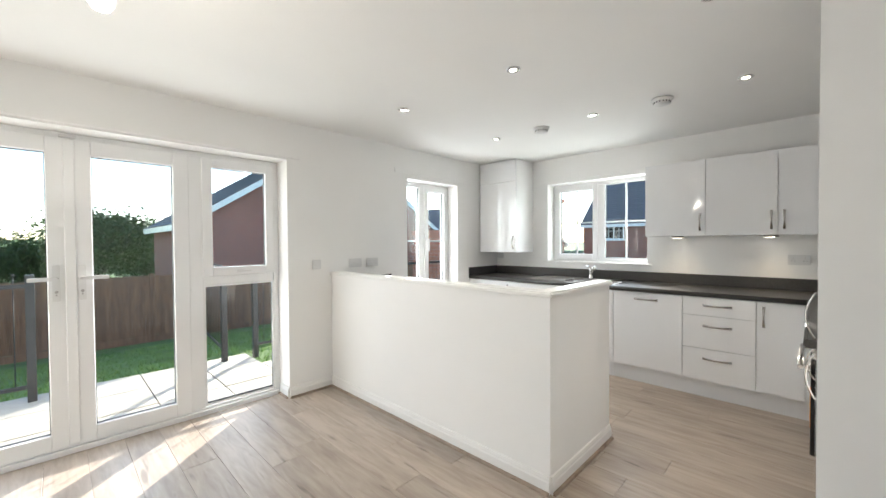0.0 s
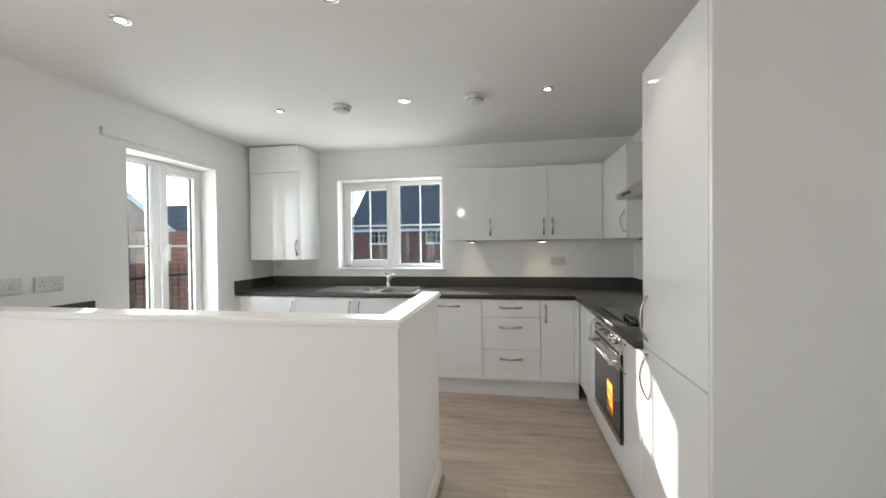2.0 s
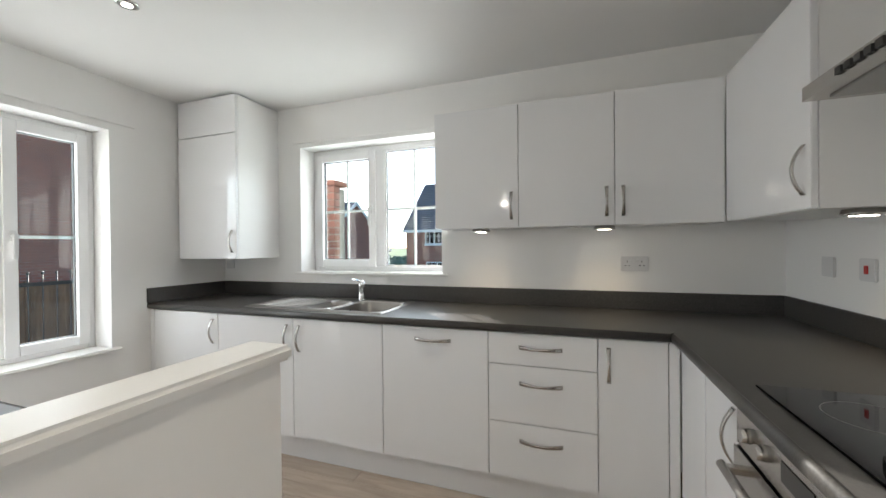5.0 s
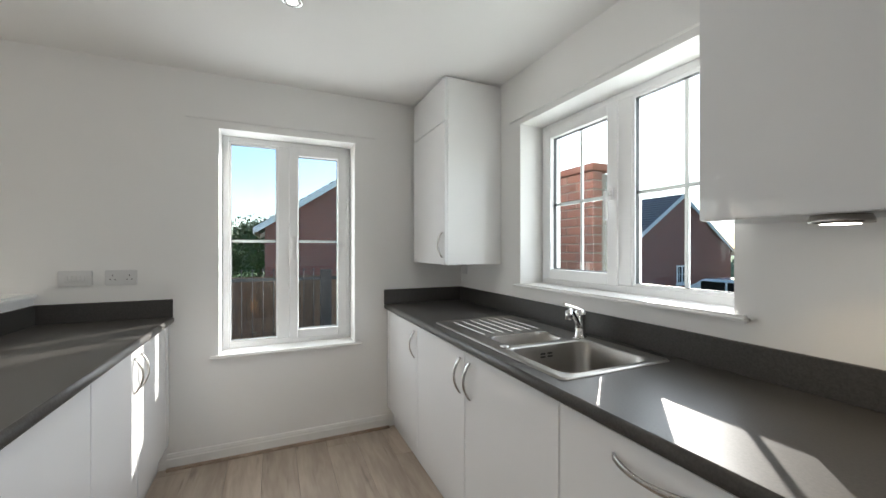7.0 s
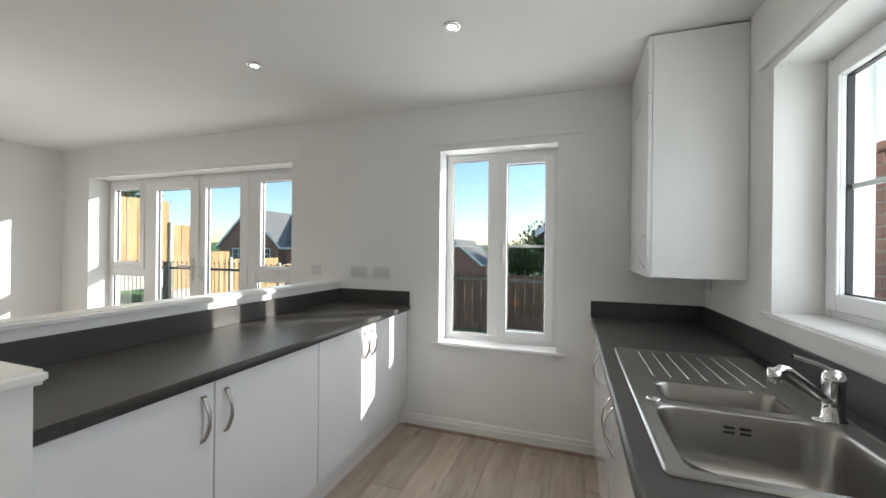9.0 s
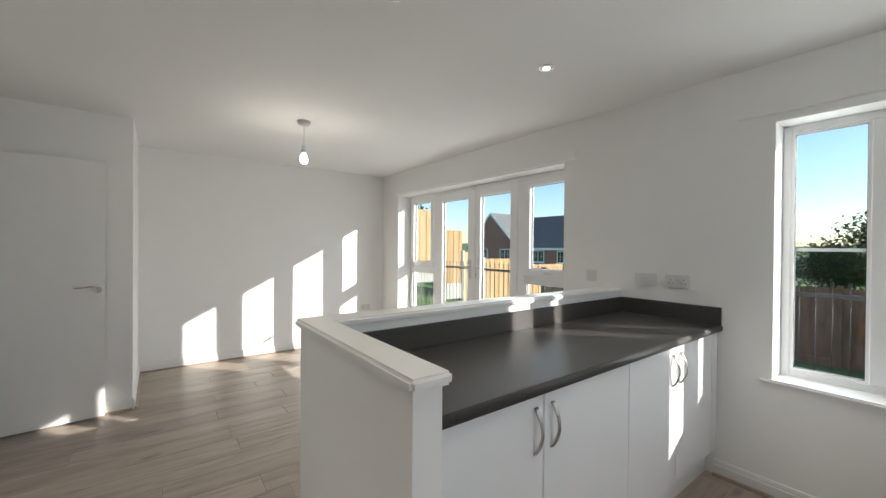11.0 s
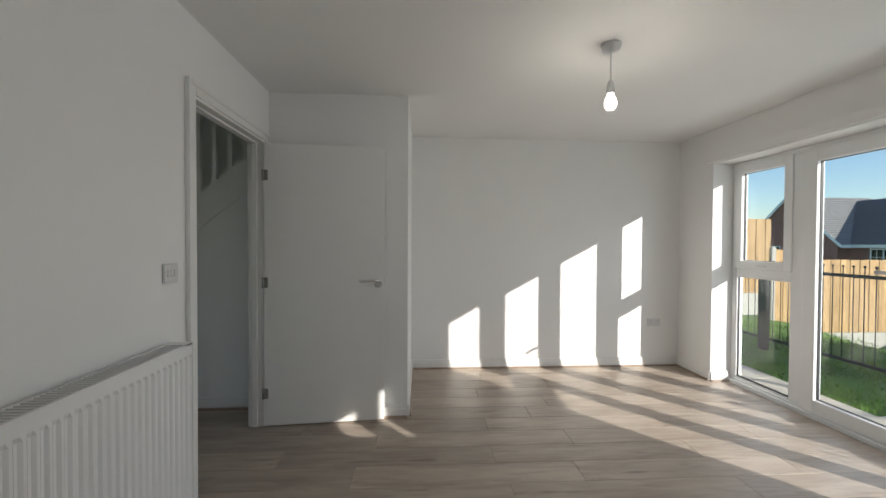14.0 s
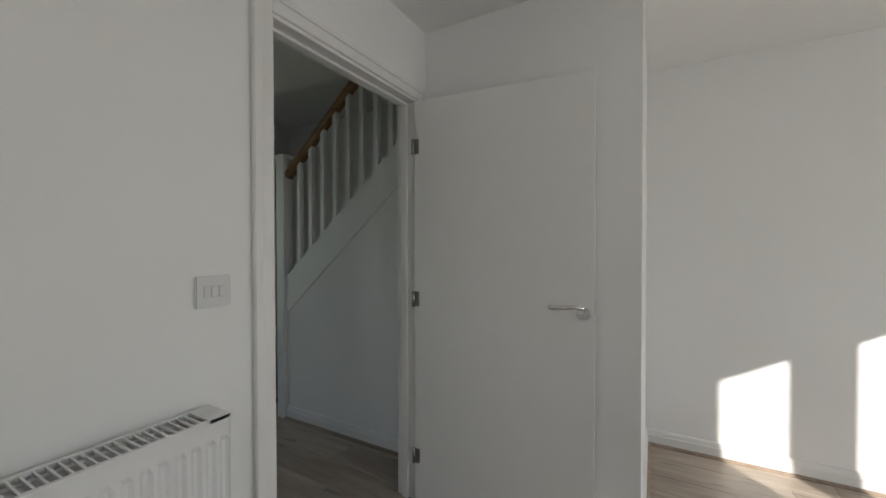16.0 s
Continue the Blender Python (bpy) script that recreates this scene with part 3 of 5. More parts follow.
block("control_panel", (0.003, -0.012, 0.752), (0.597, 0.02, 0.862), STEEL, 0.003, ov)
block("display", (0.24, -0.014, 0.785), (0.36, -0.011, 0.83), BLACKGLASS, 0.001, ov)
for x in (0.09, 0.17, 0.43, 0.51):
    bm = bmesh.new()
    tube(bm, (x, -0.012, 0.807), (x, -0.034, 0.807), 0.019, 0.016, 20)
    finish("knob", bm, STEEL, ov)
block("door", (0.003, -0.016, 0.268), (0.597, 0.02, 0.748), BLACKGLASS, 0.004, ov)
block("door_edge", (0.003, -0.0185, 0.268), (0.597, -0.0155, 0.31), STEEL, 0.001, ov)
block("door_edge", (0.003, -0.0185, 0.66), (0.597, -0.0155, 0.748), STEEL, 0.001, ov)
bm = bmesh.new()
sweep(bm, [(0.05, -0.016, 0.70), (0.05, -0.05, 0.70)], [(-0.012, -0.008), (0.012, -0.008), (0.012, 0.008), (-0.012, 0.008)])
sweep(bm, [(0.55, -0.016, 0.70), (0.55, -0.05, 0.70)], [(-0.012, -0.008), (0.012, -0.008), (0.012, 0.008), (-0.012, 0.008)])
tube(bm, (0.03, -0.055, 0.70), (0.57, -0.055, 0.70), 0.012, n=14)
finish("handle", bm, STEEL, ov)
block("energy_label", (0.34, -0.0185, 0.36), (0.46, -0.0165, 0.54), ORANGE, 0, ov)
blocks("label_print", [((0.35, -0.0195, 0.50), (0.45, -0.0187, 0.53)), ((0.35, -0.0195, 0.44), (0.42, -0.0187, 0.455)), ((0.35, -0.0195, 0.40), (0.44, -0.0187, 0.415))], YELLOW, 0, ov)

# worktops with a rolled front edge
SX0, SX1, SY0, SY1 = 0.815, 1.815, -0.573, -0.073     # sink
wt = empty("worktop", pose(0, 0, 0.868), "dark grey stone-effect laminate worktop with upstand", "worktop")
cut = (SX0 + 0.03, SX1 - 0.03, SY0 + 0.03, SY1 - 0.03)
blocks("slab", [((0.001, -0.617, 0), (cut[0], -0.001, 0.038)), ((cut[0], -0.617, 0), (cut[1], cut[2], 0.038)), ((cut[0], cut[3], 0), (cut[1], -0.001, 0.038)),
                ((cut[1], -0.617, 0), (XE - 0.001, -0.001, 0.038)), ((3.233, -2.128, 0), (XE - 0.001, -0.617, 0.038))], WORKTOP, parent=wt)


def nosing(parent, a, b, nrm):
    bm = bmesh.new()
    prof = [(0, 0)] + [(0.012 * math.cos(t) + 0.004, 0.019 + 0.019 * math.sin(t)) for t in [radians(k) for k in range(-90, 91, 15)]] + [(0, 0.038)]
    rings = [[bm.verts.new((px + nrm[0] * d, py + nrm[1] * d, z)) for d, z in prof] for px, py in (a, b)]
    n = len(prof)
    for i in range(n):
        f = bm.faces.new((rings[0][i], rings[0][(i + 1) % n], rings[1][(i + 1) % n], rings[1][i]))
        f.smooth = True
    bm.faces.new(rings[0][::-1])
    bm.faces.new(rings[1])
    finish("nosing", bm, WORKTOP, parent)


nosing(wt, (0.001, -0.617), (3.221, -0.617), (0, -1))
nosing(wt, (3.233, -0.629), (3.233, -2.128), (-1, 0))
blocks("upstand", [((0.001, -0.015, 0.038), (XE - 0.001, -0.001, 0.143)), ((0.001, -0.635, 0.038), (0.015, -0.015, 0.143)), ((XE - 0.015, -2.128, 0.038), (XE - 0.001, -0.015, 0.143))], WORKTOP, 0.002, wt)
pw = empty("worktop", pose(0, 0, 0.868), "dark grey laminate peninsula worktop with upstand", "worktop")
blocks("slab", [((0.001, -2.534, 0), (2.175, -1.93, 0.038))], WORKTOP, parent=pw)
nosing(pw, (0.001, -1.93), (2.175, -1.93), (0, 1))
blocks("upstand", [((0.015, -2.534, 0.038), (2.175, -2.52, 0.143)), ((0.001, -2.534, 0.038), (0.015, -1.92, 0.143)), ((2.161, -2.52, 0.038), (2.175, -1.93, 0.143))], WORKTOP, 0.002, pw)


# sink: one and a half bowls with drainer
def rounded(x0, x1, y0, y1, r, n=5):
    pts = []
    for cx, cy, a0 in ((x1 - r, y0 + r, -90), (x1 - r, y1 - r, 0), (x0 + r, y1 - r, 90), (x0 + r, y0 + r, 180)):
        for i in range(n + 1):
            a = radians(a0 + 90 * i / n)
            pts.append((cx + r * math.cos(a), cy + r * math.sin(a)))
    return pts


sk = empty("sink", pose(0, 0, 0.907), "stainless steel one and a half bowl sink with drainer", "sink")
B1 = (1.435, 1.785, SY0 + 0.042, SY1 - 0.055)
B2 = (1.235, 1.405, SY0 + 0.075, SY1 - 0.105)
bm = bmesh.new()
z = 0.004
xs = [SX0, SX0 + 0.03, B2[0], B2[1], B1[0], B1[1], SX1]
def flat(x0, x1, y0, y1):
    bm.faces.new([bm.verts.new(p) for p in ((x0, y0, z), (x1, y0, z), (x1, y1, z), (x0, y1, z))])
flat(SX0 + 0.012, B2[0], SY0 + 0.012, SY1 - 0.012)
flat(B2[1], B1[0], SY0 + 0.012, SY1 - 0.012)
flat(B1[1], SX1 - 0.012, SY0 + 0.012, SY1 - 0.012)
for b in (B1, B2):
    flat(b[0], b[1], SY0 + 0.012, b[2])
    flat(b[0], b[1], b[3], SY1 - 0.012)
# raised rim
oo, ii = rounded(SX0, SX1, SY0, SY1, 0.02), rounded(SX0 + 0.013, SX1 - 0.013, SY0 + 0.013, SY1 - 0.013, 0.012)
mid = rounded(SX0 + 0.006, SX1 - 0.006, SY0 + 0.006, SY1 - 0.006, 0.016)
r0 = [bm.verts.new((x, y, 0.0)) for x, y in oo]
r1 = [bm.verts.new((x, y, 0.008)) for x, y in mid]
r2 = [bm.verts.new((x, y, 0.004)) for x, y in ii]
for a, b in ((r0, r1), (r1, r2)):
    for i in range(len(a)):
        f = bm.faces.new((a[i], a[(i + 1) % len(a)], b[(i + 1) % len(a)], b[i]))
        f.smooth = True
finish("deck", bm, SINKST, sk)
for (b, depth, rad) in ((B1, 0.165, 0.065), (B2, 0.12, 0.05)):
    bm = bmesh.new()
    rings = []
    cx = ((b[0] + b[1]) / 2, (b[2] + b[3]) / 2)
    sq = [bm.verts.new((x, y, 0.004)) for x, y in rounded(b[0], b[1], b[2], b[3], 0.001)]
    rings.append(sq)
    for dz, inset, rr in ((0.004, 0.0, rad), (-0.004, 0.004, rad), (-depth * 0.6, 0.012, rad), (-depth * 0.9, 0.022, rad * 0.9), (-depth, 0.05, rad * 0.7)):
        rings.append([bm.verts.new((x, y, dz)) for x, y in rounded(b[0] + inset, b[1] - inset, b[2] + inset, b[3] - inset, rr)])
    for a, c in zip(rings, rings[1:]):
        for i in range(len(a)):
            f = bm.faces.new((a[i], a[(i + 1) % len(a)], c[(i + 1) % len(a)], c[i]))
            f.smooth = True
    bm.faces.new(rings[-1])
    finish("bowl", bm, SINKST, sk)
    bm = bmesh.new()
    lathe(bm, [(0.044, -depth + 0.0005), (0.042, -depth + 0.003), (0.03, -depth + 0.002), (0.02, -depth + 0.001)], 20, (cx[0], cx[1], 0))
    finish("waste", bm, CHROME, sk)
OY = (B1[2] + B1[3]) / 2
blocks("overflow_slot", [((B1[0] + 0.004, OY + dy, -0.040 - dz), (B1[0] + 0.0105, OY + dy + 0.026, -0.033 - dz)) for dy in (-0.031, 0.005) for dz in (0, 0.013)], DARK, 0.002, sk)
for bx, by, br in ((1.42, SY0 + 0.05, 0.02), (1.425, SY1 - 0.075, 0.017)):
    bm = bmesh.new()
    lathe(bm, [(br, 0.0045), (br, 0.009), (br * 0.8, 0.012), (0.003, 0.0125)], 20, (bx, by, 0))
    finish("control_button", bm, CHROME, sk)
for i in range(7):
    y = SY0 + 0.095 + i * 0.052
    bm = bmesh.new()
    sweep(bm, [(SX0 + 0.05, y, 0.003), (SX0 + 0.37, y, 0.003)], [(-0.005, 0), (-0.003, 0.004), (0.003, 0.004), (0.005, 0)])
    finish("drainer_rib", bm, SINKST, sk)
tp = empty("tap", pose(1.415, -0.118, 0.912), "chrome single-lever mixer tap on the sink", "tap")
bm = bmesh.new()
lathe(bm, [(0.028, 0), (0.028, 0.006), (0.023, 0.012), (0.022, 0.085), (0.024, 0.09), (0.0235, 0.115), (0.016, 0.128), (0.004, 0.131)], 24)
finish("body", bm, CHROME, tp)
bm = bmesh.new()
path = [(0.0, -0.0, 0.045), (0.03, -0.045, 0.075), (0.065, -0.098, 0.115), (0.088, -0.132, 0.14), (0.10, -0.15, 0.145), (0.112, -0.168, 0.135)]
sweep(bm, path, [(0.011 * math.cos(a * math.pi / 5), 0.011 * math.sin(a * math.pi / 5)) for a in range(10)])
tube(bm, (0.112, -0.168, 0.147), (0.112, -0.168, 0.112), 0.0135, n=14)
finish("spout", bm, CHROME, tp)
bm = bmesh.new()
sweep(bm, [(0, 0, 0.126), (-0.01, -0.03, 0.14), (-0.02, -0.075, 0.152)], [(-0.012, -0.004), (0.012, -0.004), (0.010, 0.004), (-0.010, 0.004)])
finish("lever", bm, CHROME, tp)

# hob
hb = empty("hob", pose(3.54, -1.53, 0.9065), "black glass four-zone electric hob with knobs", "hob")
block("glass_top", (-0.255, -0.295, 0), (0.255, 0.295, 0.006), BLACKGLASS, 0.003, hb)
for i in range(4):
    bm = bmesh.new()
    lathe(bm, [(0.021, 0.006), (0.021, 0.016), (0.017, 0.03), (0.004, 0.032)], 20, (-0.20 + 0.0, -0.26 + i * 0.055, 0))
    finish("knob", bm, BLACKGLASS, hb)
for cx, cy, r in ((-0.10, 0.13, 0.09), (0.12, 0.13, 0.075), (-0.06, -0.10, 0.075), (0.13, -0.13, 0.09)):
    bm = bmesh.new()
    n = 40
    ra = [[bm.verts.new((cx + q * math.cos(2 * math.pi * i / n), cy + q * math.sin(2 * math.pi * i / n), 0.0064)) for i in range(n)] for q in (r, r - 0.003)]
    for i in range(n):
        bm.faces.new((ra[0][i], ra[0][(i + 1) % n], ra[1][(i + 1) % n], ra[1][i]))
    finish("zone_ring", bm, HINGE, hb)
# cooker hood
hd = empty("cooker_hood", pose(XE, -1.53, 1.64), "stainless steel chimney cooker hood on the wall", "cooker hood")
bm = bmesh.new()
lo = [bm.verts.new(p) for p in ((-0.48, -0.3, 0), (0, -0.3, 0), (0, 0.3, 0), (-0.48, 0.3, 0))]
m1 = [bm.verts.new(p) for p in ((-0.48, -0.3, 0.035), (0, -0.3, 0.035), (0, 0.3, 0.035), (-0.48, 0.3, 0.035))]
hi = [bm.verts.new(p) for p in ((-0.2, -0.12, 0.22), (0, -0.12, 0.22), (0, 0.12, 0.22), (-0.2, 0.12, 0.22))]
for a, b in ((lo, m1), (m1, hi)):
    for i in range(4):
        bm.faces.new((a[i], a[(i + 1) % 4], b[(i + 1) % 4], b[i]))
bm.faces.new(lo[::-1])
bm.faces.new(hi)
finish("canopy", bm, STEEL, hd)
block("chimney", (-0.2, -0.12, 0.22), (0, 0.12, 0.745), STEEL, 0.002, hd)
blocks("filter", [((-0.44, -0.27, -0.004), (-0.06, -0.01, 0.0)), ((-0.44, 0.01, -0.004), (-0.06, 0.27, 0.0))], HINGE, parent=hd)
blocks("control_button", [((-0.486, 0.02 + 0.03 * i, 0.010), (-0.48, 0.04 + 0.03 * i, 0.026)) for i in range(5)], DARK, parent=hd)


# wall units
def wall_unit(m, w, depth, z0, z1, doors, label, hside="right", split=None):
    e = empty("wall_cabinet", m, label, "cabinet", NW)
    block("body", (0.0005, 0.02, z0), (w - 0.0005, depth, z1), CARCASS, 0.001, e)
    if doors:
        top = split or z1
        front(e, "door", 0, w, z0, top)
        if split:
            front(e, "top_panel", 0, w, split + 0.003, z1)
        bow_handle(e, w - 0.04 if hside == "right" else 0.04, 0, z0 + 0.125)
    return e


for x0, x1, hs in ((2.03, 2.537, "right"), (2.537, 3.037, "right"), (3.037, 3.525, "left")):
    wall_unit(at(x0, -0.272), x1 - x0, 0.27, 1.388, 2.09, True, "gloss white wall cabinet with one door", hs)
wall_unit(at(3.527, -0.272, -90), 0.70, 0.342, 1.388, 2.09, True, "gloss white corner wall cabinet", "right")
wall_unit(at(0.018, -0.41), 0.57, 0.408, 1.21, 2.378, True, "tall gloss white wall cabinet housing the boiler", "right", 2.103)
tl = empty("tall_cabinet", at(XF, -2.13, -90), "tall gloss white fridge freezer housing with two doors", "cabinet")
block("body", (0.001, 0.02, 0.15), (0.571, 0.61, 2.115), CARCASS, parent=tl)
block("end_panel", (0.5725, 0.0, 0.0), (0.591, 0.61, 2.115), CARCASS, 0.0015, tl)
block("plinth", (0, 0.055, 0), (0.571, 0.07, 0.149), GLOSS, parent=tl)
front(tl, "door", 0, 0.571, 0.153, 0.885)
front(tl, "door", 0, 0.571, 0.885, 2.113)
bow_handle(tl, 0.06, 0, 0.765, 0.2)
bow_handle(tl, 0.06, 0, 1.02, 0.2)

# lamps under the wall units
for x, y, yaw in ((2.30, -0.2, 0), (2.99, -0.2, 0), (3.70, -0.88, 0)):
    e = empty("under_cabinet_light", pose(x, y, 1.388), "round steel under-cabinet light switched on", "light", "under-cabinet lights")
    bm = bmesh.new()
    lathe(bm, [(0.050, -0.0005), (0.055, -0.014), (0.055, -0.02), (0.036, -0.021)], 28)
    finish("rim", bm, STEEL, e)
    bm = bmesh.new()
    lathe(bm, [(0.034, -0.020), (0.033, -0.0225)], 24)
    finish("lens", bm, LAMPON, e)
    l = bpy.data.lights.new("under_cabinet_lamp", 'SPOT')
    l.energy, l.spot_size, l.spot_blend, l.shadow_soft_size, l.color = 1.1, radians(110), 0.7, 0.03, (1, 0.78, 0.5)
    lo_ = new("under_cabinet_lamp", l)
    lo_.matrix_world = pose(x, y, 1.360)

# ceiling spots, detectors, pendant
for x, y in ((0.945, -1.30), (1.936, -1.31), (2.93, -1.33), (0.932, -2.50), (1.937, -2.48), (2.93, -2.47)):
    e = empty("ceiling_spotlight", pose(x, y, H), "recessed chrome ceiling spotlight switched on", "spotlight", "ceiling spotlights")
    bm = bmesh.new()
    lathe(bm, [(0.045, -0.0005), (0.045, -0.004), (0.041, -0.007), (0.036, -0.006)], 28)
    finish("bezel", bm, CHROME, e)
    bm = bmesh.new()
    lathe(bm, [(0.0355, -0.0062), (0.030, -0.0068), (0.0225, -0.0066)], 28)
    finish("baffle", bm, HINGE, e)
    bm = bmesh.new()
    lathe(bm, [(0.021, -0.0067), (0.020, -0.0078), (0.008, -0.0086)], 24)
    finish("lens", bm, LAMPON, e)
    l = bpy.data.lights.new("spotlight_lamp", 'SPOT')
    l.energy, l.spot_size, l.spot_blend, l.shadow_soft_size, l.color = 5.0, radians(100), 0.8, 0.03, (1, 0.9, 0.74)
    new("spotlight_lamp", l).matrix_world = pose(x, y, H - 0.02)
for x, y in ((1.445, -1.285), (2.44, -1.29)):
    e = empty("smoke_detector", pose(x, y, H), "round white ceiling smoke and heat detector", "detector", "ceiling detectors")
    bm = bmesh.new()
    lathe(bm, [(0.072, -0.0005), (0.072, -0.012), (0.060, -0.016), (0.056, -0.022), (0.056, -0.036), (0.045, -0.044), (0.012, -0.046)], 32)
    finish("housing", bm, PLASTIC, e)
    bm = bmesh.new()
    for i in range(16):
        a = 2 * math.pi * i / 16
        cube(bm, (0.0555 * math.cos(a) - 0.003, 0.0555 * math.sin(a) - 0.003, -0.035), (0.0555 * math.cos(a) + 0.003, 0.0555 * math.sin(a) + 0.003, -0.024))
    finish("vent", bm, DARK, e)
pn = empty("pendant_light", pose(1.735, -4.33, H), "bare lit bulb pendant on a white cord", "pendant light")
bm = bmesh.new()
lathe(bm, [(0.052, -0.0005), (0.052, -0.010), (0.046, -0.028), (0.02, -0.034), (0.005, -0.04)], 28)
finish("ceiling_rose", bm, PLASTIC, pn)
bm = bmesh.new()
tube(bm, (0, 0, -0.036), (0, 0, -0.20), 0.0032, n=8)
finish("cord", bm, PLASTIC, pn)
bm = bmesh.new()
lathe(bm, [(0.007, -0.195), (0.016, -0.205), (0.019, -0.235), (0.022, -0.237), (0.022, -0.262), (0.018, -0.266)], 20)
finish("lampholder", bm, PLASTIC, pn)
bm = bmesh.new()
lathe(bm, [(0.0165, -0.264), (0.018, -0.275), (0.026, -0.29), (0.0325, -0.312), (0.031, -0.332), (0.022, -0.348), (0.006, -0.353)], 24)
finish("bulb", bm, BULB, pn)
l = bpy.data.lights.new("pendant_lamp", 'POINT')
l.energy, l.shadow_soft_size, l.color = 2.5, 0.034, (1, 0.92, 0.8)
new("pendant_lamp", l).matrix_world = pose(1.735, -4.33, H - 0.40)


# sockets and switches (local: face towards -y)
def plate(m, w, kind, label, category, group="wall sockets"):
    e = empty("wall_switch" if kind in ("switch", "red") else "wall_socket", m, label, category, group)
    block("plate", (-w / 2, -0.010, -0.043), (w / 2, 0, 0.043), PLASTIC, 0.0035, e, 2)
    if kind == "double":
        rock = [((sx - 0.008 + ox, -0.0135, 0.012), (sx + 0.008 + ox, -0.0095, 0.028)) for sx, ox in ((-0.016, 0), (0.016, 0))]
        blocks("rocker", rock, PLASTIC, 0.0015, e)
        holes = []
        for cx in (-0.038, 0.038):
            holes += [((cx - 0.002, -0.0106, 0.009), (cx + 0.002, -0.0098, 0.017)), ((cx - 0.014, -0.0106, -0.012), (cx - 0.007, -0.0098, -0.008)), ((cx + 0.007, -0.0106, -0.012), (cx + 0.014, -0.0098, -0.008))]
        tagged(blocks("pin_hole", holes, DARK, 0, e), kind="stuff")
    elif kind == "switch":
        blocks("rocker", [((x - 0.0085, -0.0145, -0.016), (x + 0.0085, -0.0095, 0.016)) for x in (-0.02, 0, 0.02)], PLASTIC, 0.002, e)
    elif kind == "grid":
        blocks("rocker", [((x - 0.007, -0.0135, -0.014), (x + 0.007, -0.0095, 0.014)) for x in (-0.036, -0.018, 0, 0.018, 0.036)], PLASTIC, 0.0015, e)
    elif kind == "red":
        blocks("rocker", [((-0.010, -0.0145, -0.016), (0.010, -0.0095, 0.016))], REDSW, 0.002, e)
    return e


WEST, EAST, NORTH, SOUTH = 90, -90, 0, 180
plate(pose(0, -2.363, 1.147, 0, 0, WEST), 0.146, "grid", "white multi-gang appliance switch plate", "switch")
plate(pose(0, -2.163, 1.147, 0, 0, WEST), 0.146, "double", "white double wall socket", "socket")
plate(pose(0, -2.772, 1.15, 0, 0, WEST), 0.086, "blank", "white blank wall plate", "wall plate")
plate(pose(3.162, 0, 1.172, 0, 0, NORTH), 0.146, "double", "white double wall socket over the worktop", "socket")
plate(pose(0.07, 0, 1.158, 0, 0, NORTH), 0.086, "blank", "white blank wall plate under the cabinet", "wall plate")
for y, k in ((-0.365, "blank"), (-0.60, "red"), (-0.763, "red")):
    plate(pose(XE, y, 1.18, 0, 0, EAST), 0.086, k, "white cooker isolator switch with red rocker" if k == "red" else "plain white plastic wall plate", "switch")
plate(pose(XE, -4.032, 1.165, 0, 0, EAST), 0.096, "switch", "white three-gang light switch", "switch")
plate(pose(0.273, YS, 0.468, 0, 0, SOUTH), 0.146, "double", "white double wall socket near the floor", "socket")

# radiator
RY0, RY1 = -4.01, -2.80
rd = empty("radiator", pose(3.76, (RY0 + RY1) / 2, 0.136), "white double-panel radiator with top grille", "radiator")
L = (RY1 - RY0) / 2
bm = bmesh.new()
n = int(2 * L / 0.0333)
prev = None
zs = ((0.0, 0), (0.03, 0), (0.045, 1), (0.665, 1), (0.68, 0), (0.72, 0))
cols = []
for i in range(n * 4 + 1):
    y = -L + 2 * L * i / (n * 4)
    k = (0.0, 0.007, 0.007, 0.0)[i % 4]
    cols.append([bm.verts.new((k * g, y, zz)) for zz, g in zs])
for a, b in zip(cols, cols[1:]):
    for i in range(5):
        bm.faces.new((a[i], b[i], b[i + 1], a[i + 1]))
finish("front_panel", bm, RADP, rd)
block("side_panel", (-0.002, -L - 0.002, 0.005), (0.095, -L + 0.0015, 0.725), RADP, 0.001, rd)
block("side_panel", (-0.002, L - 0.0015, 0.005), (0.095, L + 0.002, 0.725), RADP, 0.001, rd)
blocks("back_panel", [((0.072, -L, 0), (0.09, L, 0.715)), ((0.01, -L, 0.02), (0.012, L, 0.7))], RADP, 0, rd)
gr = [((-0.003, -L, 0.722), (0.008, L, 0.730)), ((0.086, -L, 0.722), (0.097, L, 0.730)), ((-0.003, -L - 0.002, 0.7222), (0.097, -L + 0.05, 0.7302)), ((-0.003, L - 0.05, 0.7222), (0.097, L + 0.002, 0.7302))]
k = -L + 0.062
while k < L - 0.06:
    gr.append(((0.008, k, 0.723), (0.086, k + 0.004, 0.729)))
    k += 0.0175
blocks("top_grille", gr, RADP, 0, rd)
for y in (-L + 0.04, L - 0.04):
    bm = bmesh.new()
    tube(bm, (0.045, y, -0.134), (0.045, y, 0.01), 0.0075)
    finish("pipe", bm, CHROME, rd)
for s in (-0.4, 0.4):
    block("bracket", (0.09, s - 0.02, 0.1), (0.114, s + 0.02, 0.6), RADP, 0, rd)

# ---- doorway, door leaf ----
df = []
for y0, y1 in ((DY0 - 0.033, DY0), (DY1, DY1 + 0.033)):
    df.append(((XE - 0.006, y0, 0), (XE + 0.106, y1, DZ)))
df.append(((XE - 0.006, DY0 - 0.033, DZ), (XE + 0.106, DY1 + 0.033, DZ + 0.033)))
